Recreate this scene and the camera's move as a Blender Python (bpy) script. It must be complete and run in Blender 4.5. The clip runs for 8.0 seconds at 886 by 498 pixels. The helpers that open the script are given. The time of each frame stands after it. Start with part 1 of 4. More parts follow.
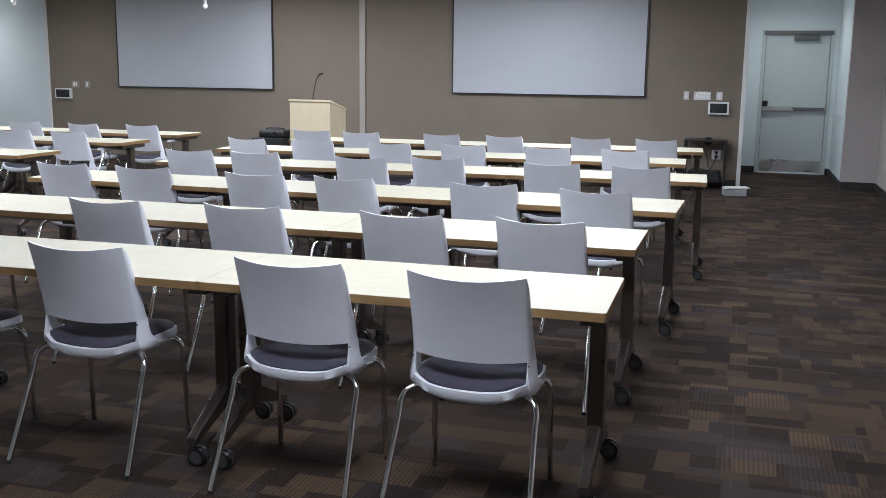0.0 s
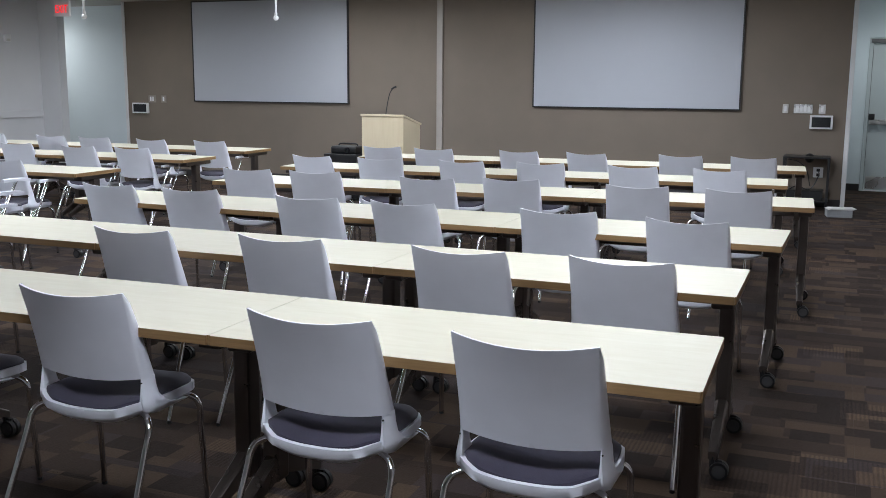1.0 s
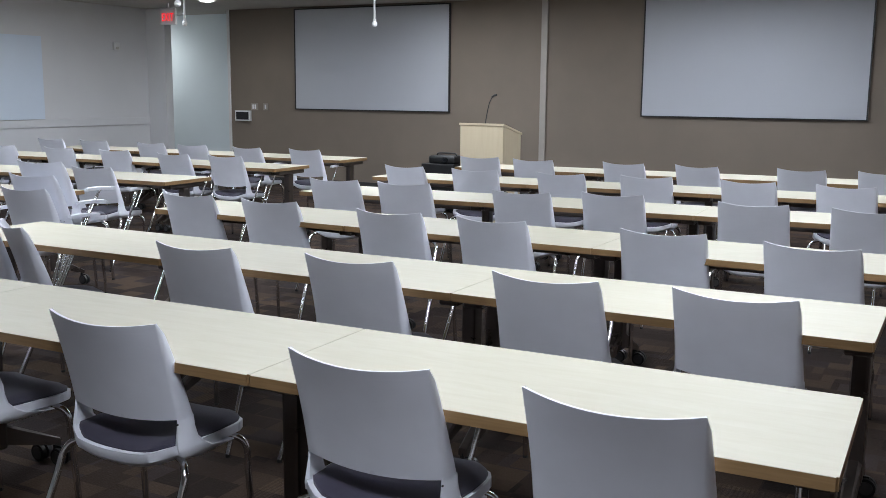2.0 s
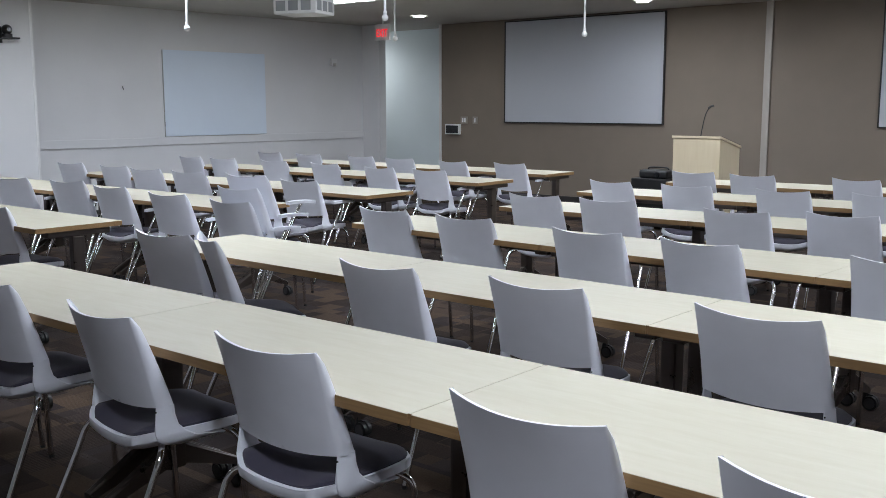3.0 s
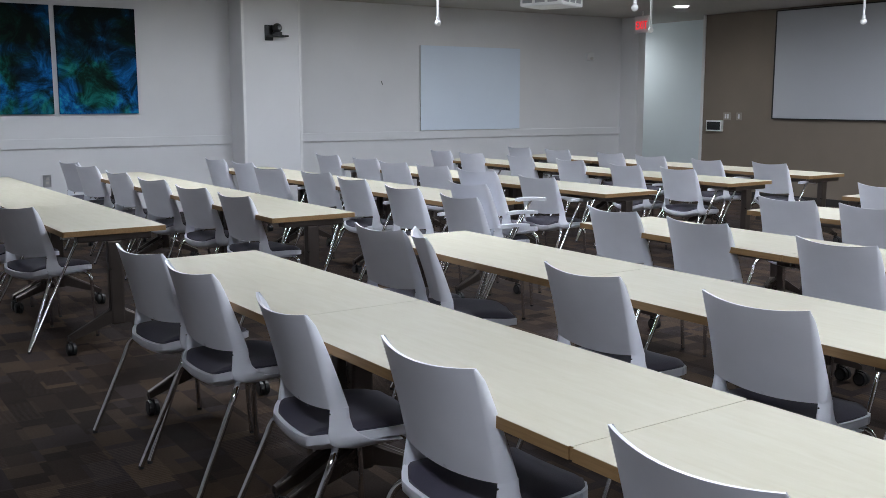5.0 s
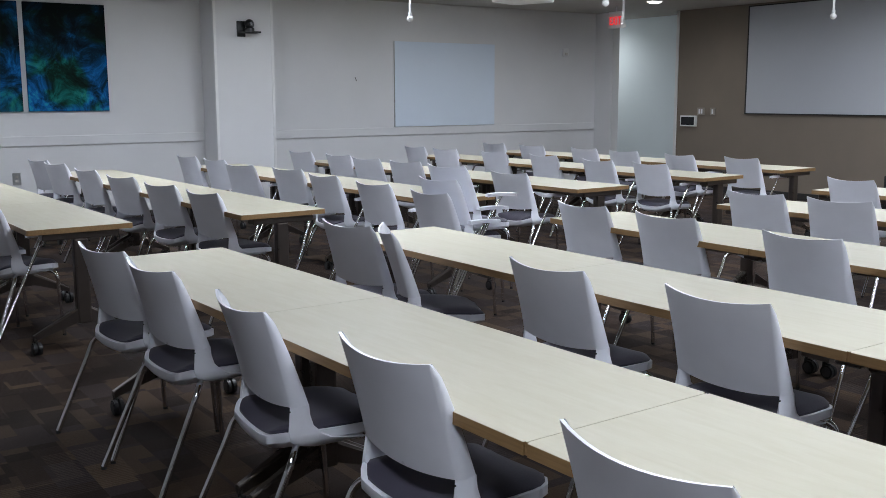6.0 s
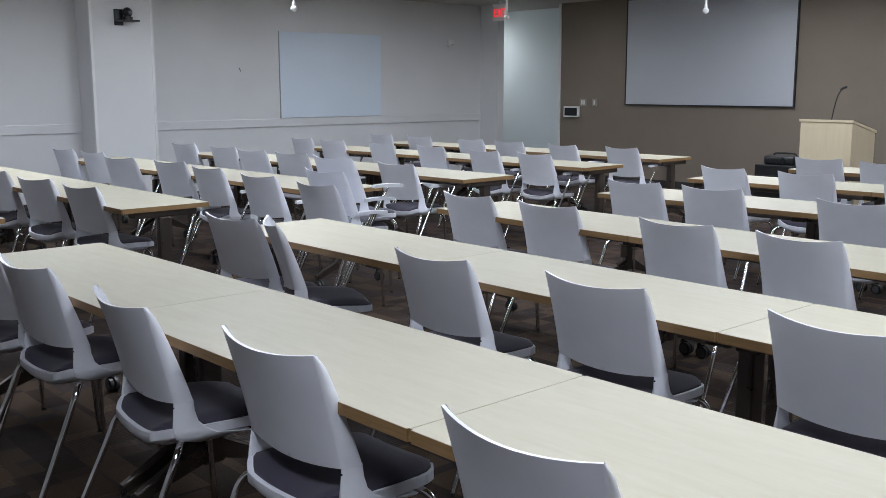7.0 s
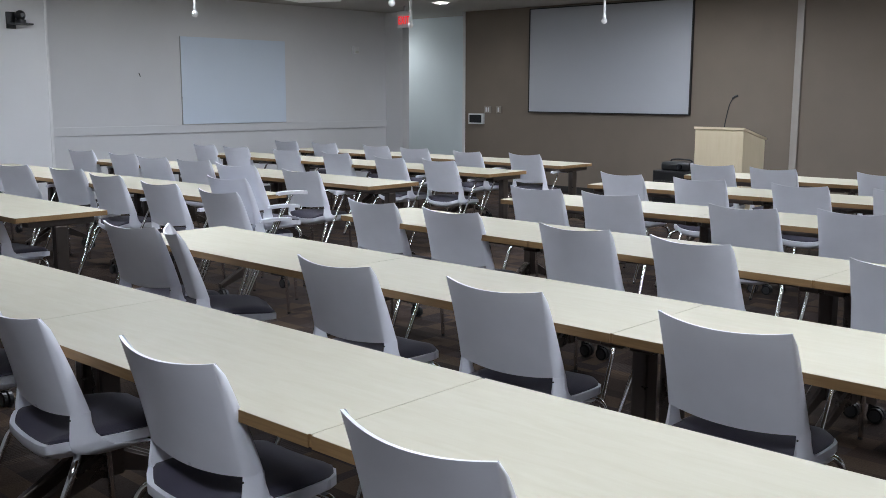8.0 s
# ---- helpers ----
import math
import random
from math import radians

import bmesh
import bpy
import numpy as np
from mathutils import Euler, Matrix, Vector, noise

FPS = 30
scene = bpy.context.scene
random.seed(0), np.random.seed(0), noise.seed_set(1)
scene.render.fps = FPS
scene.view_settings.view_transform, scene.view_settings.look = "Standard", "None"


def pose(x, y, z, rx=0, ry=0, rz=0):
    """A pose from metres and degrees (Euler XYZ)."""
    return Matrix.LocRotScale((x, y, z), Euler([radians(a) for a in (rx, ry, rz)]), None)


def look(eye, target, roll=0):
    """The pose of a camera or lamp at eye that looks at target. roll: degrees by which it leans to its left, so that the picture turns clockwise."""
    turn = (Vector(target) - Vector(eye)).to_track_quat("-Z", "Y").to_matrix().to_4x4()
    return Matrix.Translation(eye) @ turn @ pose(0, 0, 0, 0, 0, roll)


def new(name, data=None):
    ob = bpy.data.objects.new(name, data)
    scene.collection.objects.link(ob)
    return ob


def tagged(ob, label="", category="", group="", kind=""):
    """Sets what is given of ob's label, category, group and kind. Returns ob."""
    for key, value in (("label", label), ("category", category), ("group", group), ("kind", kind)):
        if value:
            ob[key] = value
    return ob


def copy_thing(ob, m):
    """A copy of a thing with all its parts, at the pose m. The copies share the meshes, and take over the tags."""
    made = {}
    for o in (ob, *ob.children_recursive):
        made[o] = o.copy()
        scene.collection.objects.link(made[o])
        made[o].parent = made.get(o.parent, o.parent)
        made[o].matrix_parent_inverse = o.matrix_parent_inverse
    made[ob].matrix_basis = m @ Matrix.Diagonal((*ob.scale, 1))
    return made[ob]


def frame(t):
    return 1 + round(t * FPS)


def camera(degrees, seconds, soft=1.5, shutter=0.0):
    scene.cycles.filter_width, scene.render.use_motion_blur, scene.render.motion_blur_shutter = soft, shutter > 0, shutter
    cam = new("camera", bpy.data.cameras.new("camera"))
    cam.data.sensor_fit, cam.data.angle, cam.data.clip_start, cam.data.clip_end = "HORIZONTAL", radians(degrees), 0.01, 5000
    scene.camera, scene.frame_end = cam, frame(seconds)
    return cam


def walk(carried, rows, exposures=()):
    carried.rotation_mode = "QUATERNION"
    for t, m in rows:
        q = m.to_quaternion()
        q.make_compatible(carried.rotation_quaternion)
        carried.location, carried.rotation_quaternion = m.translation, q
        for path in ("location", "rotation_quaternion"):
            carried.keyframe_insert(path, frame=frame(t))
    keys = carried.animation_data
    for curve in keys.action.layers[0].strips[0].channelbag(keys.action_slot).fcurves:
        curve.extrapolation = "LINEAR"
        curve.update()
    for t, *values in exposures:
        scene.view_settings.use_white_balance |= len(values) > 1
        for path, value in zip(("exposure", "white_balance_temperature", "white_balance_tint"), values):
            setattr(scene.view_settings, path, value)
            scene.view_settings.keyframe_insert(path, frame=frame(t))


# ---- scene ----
cam = camera(48.8, 8.0, soft=0.5)
PATH = [
    (0, (0.41, -0.986, 1.523), (-0.162, 0.897, 1.165), 0.7),
    (0.5, (0.328, -0.605, 1.521), (-0.323, 1.253, 1.172), 0.9),
    (1, (0.299, -0.334, 1.528), (-0.438, 1.495, 1.193), 0.4),
    (2.5, (0.135, 0.302, 1.507), (-0.953, 1.951, 1.198), 0.4),
    (3, (0.095, 0.439, 1.505), (-1.197, 1.937, 1.211), -0.1),
    (3.5, (0.068, 0.595, 1.505), (-1.419, 1.899, 1.21), -0.0),
    (4, (0.025, 0.714, 1.494), (-1.575, 1.875, 1.193), 0.0),
    (4.5, (0.039, 0.752, 1.496), (-1.607, 1.848, 1.194), 0.0),
    (6, (0.066, 0.85, 1.486), (-1.554, 1.981, 1.177), -0.2),
    (6.5, (0.084, 0.849, 1.487), (-1.464, 2.073, 1.161), -0.2),
    (7, (0.103, 0.848, 1.49), (-1.377, 2.153, 1.162), -0.1),
    (7.5, (0.126, 0.843, 1.492), (-1.288, 2.22, 1.169), 0.1),
    (8, (0.146, 0.838, 1.496), (-1.205, 2.279, 1.181), 0.2),
]
walk(cam, [(t, look(eye, target, roll)) for t, eye, target, roll in PATH], exposures=[(0.0, 0.3), (0.5, 0.14), (1.0, 0.1), (2.5, -0.08), (4.5, -0.14), (6.5, -0.19), (8.0, -0.2)])
FZ = 0.0   # the top of the carpet

# ---- world and lights ----
world = bpy.data.worlds.new("world")
scene.world = world
world.use_nodes = True
world.node_tree.nodes["Background"].inputs[0].default_value = (0.5, 0.55, 0.6, 1)
world.node_tree.nodes["Background"].inputs[1].default_value = 0.02
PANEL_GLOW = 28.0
SPOT_WATTS = 50.0


# ---- materials ----
def node_material(name):
    m = bpy.data.materials.new(name)
    m.use_nodes = True
    nt = m.node_tree
    return m, nt, nt.nodes["Principled BSDF"]


def link(nt, a, b):
    nt.links.new(a, b)


def surface(name, color, rough=0.5, metal=0.0, vary=0.12, scale=6.0, grain=120.0, bump=0.05, coat=0.0, per_piece=0.0):
    """A plain painted, moulded or metal surface with soft blotches, fine grain and a little relief."""
    m, nt, b = node_material(name)
    n = nt.nodes
    tc = n.new("ShaderNodeTexCoord")
    big = n.new("ShaderNodeTexNoise")
    big.inputs["Scale"].default_value = scale
    big.inputs["Detail"].default_value = 4
    fine = n.new("ShaderNodeTexNoise")
    fine.inputs["Scale"].default_value = grain
    fine.inputs["Detail"].default_value = 2
    link(nt, tc.outputs["Object"], big.inputs["Vector"])
    link(nt, tc.outputs["Object"], fine.inputs["Vector"])
    ramp = n.new("ShaderNodeMapRange")
    ramp.inputs["From Min"].default_value, ramp.inputs["From Max"].default_value = 0.3, 0.7
    ramp.inputs["To Min"].default_value, ramp.inputs["To Max"].default_value = 1 - vary, 1 + vary
    link(nt, big.outputs["Fac"], ramp.inputs["Value"])
    val = ramp.outputs["Result"]
    if per_piece:
        info = n.new("ShaderNodeObjectInfo")
        mr = n.new("ShaderNodeMapRange")
        mr.inputs["To Min"].default_value, mr.inputs["To Max"].default_value = 1 - per_piece, 1 + per_piece
        link(nt, info.outputs["Random"], mr.inputs["Value"])
        mul = n.new("ShaderNodeMath")
        mul.operation = "MULTIPLY"
        link(nt, val, mul.inputs[0])
        link(nt, mr.outputs["Result"], mul.inputs[1])
        val = mul.outputs[0]
    mix = n.new("ShaderNodeVectorMath")
    mix.operation = "SCALE"
    mix.inputs[0].default_value = color
    link(nt, val, mix.inputs["Scale"])
    link(nt, mix.outputs["Vector"], b.inputs["Base Color"])
    rr = n.new("ShaderNodeMapRange")
    rr.inputs["To Min"].default_value, rr.inputs["To Max"].default_value = max(rough - 0.1, 0.02), min(rough + 0.1, 1)
    link(nt, big.outputs["Fac"], rr.inputs["Value"])
    link(nt, rr.outputs["Result"], b.inputs["Roughness"])
    b.inputs["Metallic"].default_value = metal
    b.inputs["Coat Weight"].default_value = coat
    if bump:
        bp = n.new("ShaderNodeBump")
        bp.inputs["Strength"].default_value = bump
        bp.inputs["Distance"].default_value = 0.002
        link(nt, fine.outputs["Fac"], bp.inputs["Height"])
        link(nt, bp.outputs["Normal"], b.inputs["Normal"])
    return m


def wood(name, color, dark, rough=0.4, stretch=(0.9, 14, 14)):
    """Maple-like laminate with a faint long grain."""
    m, nt, b = node_material(name)
    n = nt.nodes
    tc = n.new("ShaderNodeTexCoord")
    info = n.new("ShaderNodeObjectInfo")
    shift = n.new("ShaderNodeVectorMath")
    shift.operation = "SCALE"
    shift.inputs[0].default_value = (7.0, 13.0, 3.0)
    link(nt, info.outputs["Random"], shift.inputs["Scale"])
    add = n.new("ShaderNodeVectorMath")
    link(nt, tc.outputs["Object"], add.inputs[0])
    link(nt, shift.outputs["Vector"], add.inputs[1])
    mp = n.new("ShaderNodeMapping")
    mp.inputs["Scale"].default_value = stretch
    link(nt, add.outputs["Vector"], mp.inputs["Vector"])
    g = n.new("ShaderNodeTexNoise")
    g.inputs["Scale"].default_value = 3.2
    g.inputs["Detail"].default_value = 7
    g.inputs["Roughness"].default_value = 0.62
    g.inputs["Distortion"].default_value = 0.5
    link(nt, mp.outputs["Vector"], g.inputs["Vector"])
    blot = n.new("ShaderNodeTexNoise")
    blot.inputs["Scale"].default_value = 1.7
    link(nt, add.outputs["Vector"], blot.inputs["Vector"])
    mixf = n.new("ShaderNodeMath")
    mixf.operation = "MULTIPLY_ADD"
    link(nt, g.outputs["Fac"], mixf.inputs[0])
    mixf.inputs[1].default_value = 0.75
    half = n.new("ShaderNodeMath")
    half.operation = "MULTIPLY"
    half.inputs[1].default_value = 0.25
    link(nt, blot.outputs["Fac"], half.inputs[0])
    link(nt, half.outputs[0], mixf.inputs[2])
    cr = n.new("ShaderNodeValToRGB")
    cr.color_ramp.elements[0].position, cr.color_ramp.elements[0].color = 0.3, (*dark, 1)
    cr.color_ramp.elements[1].position, cr.color_ramp.elements[1].color = 0.62, (*color, 1)
    link(nt, mixf.outputs[0], cr.inputs["Fac"])
    link(nt, cr.outputs["Color"], b.inputs["Base Color"])
    b.inputs["Roughness"].default_value = rough
    b.inputs["Specular IOR Level"].default_value = 0.3
    bp = n.new("ShaderNodeBump")
    bp.inputs["Strength"].default_value = 0.03
    bp.inputs["Distance"].default_value = 0.001
    link(nt, g.outputs["Fac"], bp.inputs["Height"])
    link(nt, bp.outputs["Normal"], b.inputs["Normal"])
    return m


def glow(name, color, strength):
    m, nt, b = node_material(name)
    b.inputs["Base Color"].default_value = (*color, 1)
    b.inputs["Emission Color"].default_value = (*color, 1)
    b.inputs["Emission Strength"].default_value = strength
    return m


def fabric(name, color):
    m, nt, b = node_material(name)
    n = nt.nodes
    tc = n.new("ShaderNodeTexCoord")
    w = n.new("ShaderNodeTexVoronoi")
    w.inputs["Scale"].default_value = 330
    link(nt, tc.outputs["Object"], w.inputs["Vector"])
    big = n.new("ShaderNodeTexNoise")
    big.inputs["Scale"].default_value = 9
    link(nt, tc.outputs["Object"], big.inputs["Vector"])
    cr = n.new("ShaderNodeValToRGB")
    cr.color_ramp.elements[0].color = (*[c * 0.6 for c in color], 1)
    cr.color_ramp.elements[1].color = (*[c * 1.35 for c in color], 1)
    mx = n.new("ShaderNodeMath")
    mx.operation = "MULTIPLY_ADD"
    mx.inputs[1].default_value = 0.6
    link(nt, w.outputs["Distance"], mx.inputs[0])
    link(nt, big.outputs["Fac"], mx.inputs[2])
    link(nt, mx.outputs[0], cr.inputs["Fac"])
    link(nt, cr.outputs["Color"], b.inputs["Base Color"])
    b.inputs["Roughness"].default_value = 0.95
    b.inputs["Sheen Weight"].default_value = 0.15
    bp = n.new("ShaderNodeBump")
    bp.inputs["Strength"].default_value = 0.35
    bp.inputs["Distance"].default_value = 0.001
    link(nt, w.outputs["Distance"], bp.inputs["Height"])
    link(nt, bp.outputs["Normal"], b.inputs["Normal"])
    return m


def carpet_material():
    """Woven carpet tile: rectangles of brown, taupe, grey-blue and rust in two sizes, some of them ribbed."""
    m, nt, b = node_material("carpet")
    n = nt.nodes
    geo = n.new("ShaderNodeNewGeometry")

    def bricks(w, h, ofs, c1, c2, bias):
        mp = n.new("ShaderNodeMapping")
        mp.inputs["Location"].default_value = (ofs, ofs * 1.7, 0)
        link(nt, geo.outputs["Position"], mp.inputs["Vector"])
        t = n.new("ShaderNodeTexBrick")
        t.offset, t.offset_frequency, t.squash, t.squash_frequency = 0.37, 2, 0.6, 3
        t.inputs["Scale"].default_value = 1
        t.inputs["Mortar Size"].default_value = 0.0
        t.inputs["Bias"].default_value = bias
        t.inputs["Brick Width"].default_value = w
        t.inputs["Row Height"].default_value = h
        t.inputs["Color1"].default_value = (*c1, 1)
        t.inputs["Color2"].default_value = (*c2, 1)
        t.inputs["Mortar"].default_value = (*c1, 1)
        link(nt, mp.outputs["Vector"], t.inputs["Vector"])
        return t

    a = bricks(0.42, 0.225, 0.0, (0, 0, 0), (1, 1, 1), 0.0)
    c = bricks(0.275, 0.138, 0.31, (0, 0, 0), (1, 1, 1), 0.0)
    d = bricks(0.50, 0.27, 0.11, (0, 0, 0), (1, 1, 1), 0.0)
    mixf = n.new("ShaderNodeMath")
    mixf.operation = "MULTIPLY_ADD"
    mixf.inputs[1].default_value = 0.5
    link(nt, a.outputs["Color"], mixf.inputs[0])
    q = n.new("ShaderNodeMath")
    q.operation = "MULTIPLY"
    q.inputs[1].default_value = 0.5
    link(nt, c.outputs["Color"], q.inputs[0])
    link(nt, q.outputs[0], mixf.inputs[2])
    pal = n.new("ShaderNodeValToRGB")
    pal.color_ramp.interpolation = "CONSTANT"
    stops = [(0, (0.016, 0.0100, 0.0076)), (0.22, (0.031, 0.0195, 0.0140)), (0.38, (0.052, 0.0330, 0.0215)), (0.5, (0.020, 0.0125, 0.0095)), (0.6, (0.037, 0.0265, 0.0245)), (0.7, (0.063, 0.0405, 0.0260)), (0.82, (0.025, 0.0180, 0.0175))]
    els = pal.color_ramp.elements
    els[0].position, els[0].color = stops[0][0], (*stops[0][1], 1)
    els[1].position, els[1].color = stops[1][0], (*stops[1][1], 1)
    for p, col in stops[2:]:
        e = els.new(p)
        e.color = (*col, 1)
    link(nt, mixf.outputs[0], pal.inputs["Fac"])
    # ribs in some of the larger patches
    wave = n.new("ShaderNodeTexWave")
    wave.bands_direction = "X"
    wave.inputs["Scale"].default_value = 17
    wave.inputs["Distortion"].default_value = 4.0
    wave.inputs["Detail"].default_value = 2
    wave.inputs["Detail Scale"].default_value = 9
    link(nt, geo.outputs["Position"], wave.inputs["Vector"])
    gate = n.new("ShaderNodeMath")
    gate.operation = "GREATER_THAN"
    gate.inputs[1].default_value = 0.76
    link(nt, d.outputs["Color"], gate.inputs[0])
    rib = n.new("ShaderNodeMath")
    rib.operation = "MULTIPLY"
    link(nt, gate.outputs[0], rib.inputs[0])
    link(nt, wave.outputs["Fac"], rib.inputs[1])
    yarn = n.new("ShaderNodeTexNoise")
    yarn.inputs["Scale"].default_value = 130
    yarn.inputs["Detail"].default_value = 3
    link(nt, geo.outputs["Position"], yarn.inputs["Vector"])
    wear = n.new("ShaderNodeTexNoise")
    wear.inputs["Scale"].default_value = 0.9
    wear.inputs["Detail"].default_value = 5
    link(nt, geo.outputs["Position"], wear.inputs["Vector"])
    v = n.new("ShaderNodeMath")
    v.operation = "MULTIPLY_ADD"
    v.inputs[1].default_value = 0.6
    link(nt, rib.outputs[0], v.inputs[0])
    vv = n.new("ShaderNodeMath")
    vv.operation = "MULTIPLY_ADD"
    vv.inputs[1].default_value = 0.9
    link(nt, yarn.outputs["Fac"], vv.inputs[0])
    link(nt, wear.outputs["Fac"], vv.inputs[2])
    link(nt, vv.outputs[0], v.inputs[2])
    sc = n.new("ShaderNodeVectorMath")
    sc.operation = "SCALE"
    link(nt, pal.outputs["Color"], sc.inputs[0])
    link(nt, v.outputs[0], sc.inputs["Scale"])
    link(nt, sc.outputs["Vector"], b.inputs["Base Color"])
    b.inputs["Roughness"].default_value = 0.95
    b.inputs["Specular IOR Level"].default_value = 0.2
    b.inputs["Sheen Weight"].default_value = 0.05
    b.inputs["Sheen Roughness"].default_value = 0.3
    b.inputs["Sheen Tint"].default_value = (0.8, 0.62, 0.5, 1)
    bp = n.new("ShaderNodeBump")
    bp.inputs["Strength"].default_value = 0.6
    bp.inputs["Distance"].default_value = 0.003
    hsum = n.new("ShaderNodeMath")
    link(nt, yarn.outputs["Fac"], hsum.inputs[0])
    link(nt, rib.outputs[0], hsum.inputs[1])
    link(nt, hsum.outputs[0], bp.inputs["Height"])
    link(nt, bp.outputs["Normal"], b.inputs["Normal"])
    return m


def painting_material(name, seed):
    """Abstract canvas of dark green, teal and blue swirls."""
    m, nt, b = node_material(name)
    n = nt.nodes
    tc = n.new("ShaderNodeTexCoord")
    mp = n.new("ShaderNodeMapping")
    mp.inputs["Location"].default_value = (seed, seed * 2.3, seed * 0.7)
    link(nt, tc.outputs["Object"], mp.inputs["Vector"])
    a = n.new("ShaderNodeTexNoise")
    a.inputs["Scale"].default_value, a.inputs["Detail"].default_value, a.inputs["Distortion"].default_value = 3.6, 10, 0.7
    a.inputs["Roughness"].default_value = 0.68
    link(nt, mp.outputs["Vector"], a.inputs["Vector"])
    sep = n.new("ShaderNodeSeparateXYZ")
    link(nt, tc.outputs["Object"], sep.inputs[0])
    up = n.new("ShaderNodeMath")
    up.operation = "MULTIPLY_ADD"
    up.inputs[1].default_value = -0.2
    link(nt, sep.outputs["Z"], up.inputs[0])
    link(nt, a.outputs["Fac"], up.inputs[2])
    def ramp(stops):
        cr = n.new("ShaderNodeValToRGB")
        els = cr.color_ramp.elements
        els[0].position, els[0].color = stops[0][0], (*stops[0][1], 1)
        els[1].position, els[1].color = stops[1][0], (*stops[1][1], 1)
        for p, c in stops[2:]:
            els.new(p).color = (*c, 1)
        link(nt, up.outputs[0], cr.inputs["Fac"])
        return cr

    blue = ramp([(0.24, (0.0015, 0.006, 0.010)), (0.36, (0.002, 0.022, 0.045)), (0.43, (0.003, 0.055, 0.16)), (0.5, (0.006, 0.12, 0.36)), (0.56, (0.012, 0.25, 0.42)), (0.64, (0.05, 0.36, 0.36))])
    green = ramp([(0.26, (0.002, 0.006, 0.005)), (0.38, (0.003, 0.022, 0.016)), (0.46, (0.004, 0.065, 0.055)), (0.53, (0.008, 0.14, 0.13)), (0.6, (0.02, 0.2, 0.16)), (0.68, (0.14, 0.24, 0.04))])
    g2 = n.new("ShaderNodeTexNoise")
    g2.inputs["Scale"].default_value, g2.inputs["Detail"].default_value, g2.inputs["Distortion"].default_value = 2.2, 4, 0.6
    link(nt, mp.outputs["Vector"], g2.inputs["Vector"])
    sel = n.new("ShaderNodeMapRange")
    sel.inputs["From Min"].default_value, sel.inputs["From Max"].default_value = 0.46, 0.56
    link(nt, g2.outputs["Fac"], sel.inputs["Value"])
    cr = n.new("ShaderNodeMixRGB")
    link(nt, sel.outputs["Result"], cr.inputs[0])
    link(nt, blue.outputs["Color"], cr.inputs[1])
    link(nt, green.outputs["Color"], cr.inputs[2])
    link(nt, cr.outputs["Color"], b.inputs["Base Color"])
    b.inputs["Roughness"].default_value = 0.8
    b.inputs["Specular IOR Level"].default_value = 0.15
    bp = n.new("ShaderNodeBump")
    bp.inputs["Strength"].default_value, bp.inputs["Distance"].default_value = 0.3, 0.004
    link(nt, a.outputs["Fac"], bp.inputs["Height"])
    link(nt, bp.outputs["Normal"], b.inputs["Normal"])
    return m


M_WALL = surface("white_wall_paint", (0.70, 0.70, 0.71), 0.75, vary=0.03, scale=1.2, grain=90, bump=0.12)
M_BLUE = surface("pale_alcove_paint", (0.76, 0.83, 0.86), 0.7, vary=0.03, scale=1.0, grain=90, bump=0.12)
M_BROWN = surface("taupe_wall_covering", (0.205, 0.168, 0.132), 0.85, vary=0.06, scale=2.0, grain=160, bump=0.25)
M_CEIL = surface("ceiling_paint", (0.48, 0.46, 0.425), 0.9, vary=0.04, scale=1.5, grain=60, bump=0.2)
M_STRIP = surface("beige_metal_strip", (0.36, 0.33, 0.29), 0.5, vary=0.04)
M_TRIM = surface("white_trim", (0.78, 0.78, 0.78), 0.45, vary=0.04)
M_BASE = surface("dark_vinyl_base", (0.035, 0.031, 0.03), 0.5)
M_SCREEN = surface("matte_screen_fabric", (0.45, 0.465, 0.50), 0.85, vary=0.02, scale=0.8, grain=200, bump=0.04)
M_BLACK = surface("black_plastic", (0.012, 0.012, 0.013), 0.4, vary=0.2)
M_FRAME = surface("black_frame", (0.015, 0.015, 0.016), 0.35)
M_SHELL = surface("white_moulded_plastic", (0.82, 0.835, 0.90), 0.30, vary=0.04, scale=5, grain=260, bump=0.04, per_piece=0.04)
M_SEAT = fabric("grey_seat_fabric", (0.040, 0.036, 0.056))
M_CHROME = surface("chrome", (0.74, 0.74, 0.75), 0.1, metal=1.0, vary=0.03, bump=0)
M_STEEL = surface("brushed_steel", (0.55, 0.55, 0.55), 0.3, metal=1.0, vary=0.06, grain=300)
M_TLEG = surface("grey_brown_metal", (0.11, 0.092, 0.082), 0.3, metal=0.75, vary=0.1)
M_TOP = wood("maple_laminate", (0.56, 0.53, 0.425), (0.515, 0.478, 0.365), 0.55, (1.4, 9, 9))
M_EDGE = wood("maple_edge", (0.30, 0.185, 0.085), (0.22, 0.13, 0.056), 0.5, (2, 30, 30))
M_LECT = wood("lectern_maple", (0.64, 0.55, 0.39), (0.60, 0.505, 0.345), 0.45, (9, 9, 0.9))
M_CARPET = carpet_material()
M_DOOR = surface("grey_painted_door", (0.58, 0.63, 0.64), 0.5, vary=0.03, scale=1.5)
M_BOARD = surface("whiteboard_enamel", (0.70, 0.78, 0.88), 0.4, vary=0.02, scale=1.0, bump=0.01)
M_PLATE = surface("ivory_plate", (0.62, 0.6, 0.56), 0.4)
M_TAUPE_PLATE = surface("taupe_plate", (0.30, 0.265, 0.225), 0.5)
M_DARKSTEEL = surface("dark_steel", (0.2, 0.2, 0.2), 0.35, metal=0.8, vary=0.06)
M_BEIGE = surface("beige_wall_paint", (0.46, 0.42, 0.405), 0.75, vary=0.04, scale=1.2, grain=90, bump=0.12)
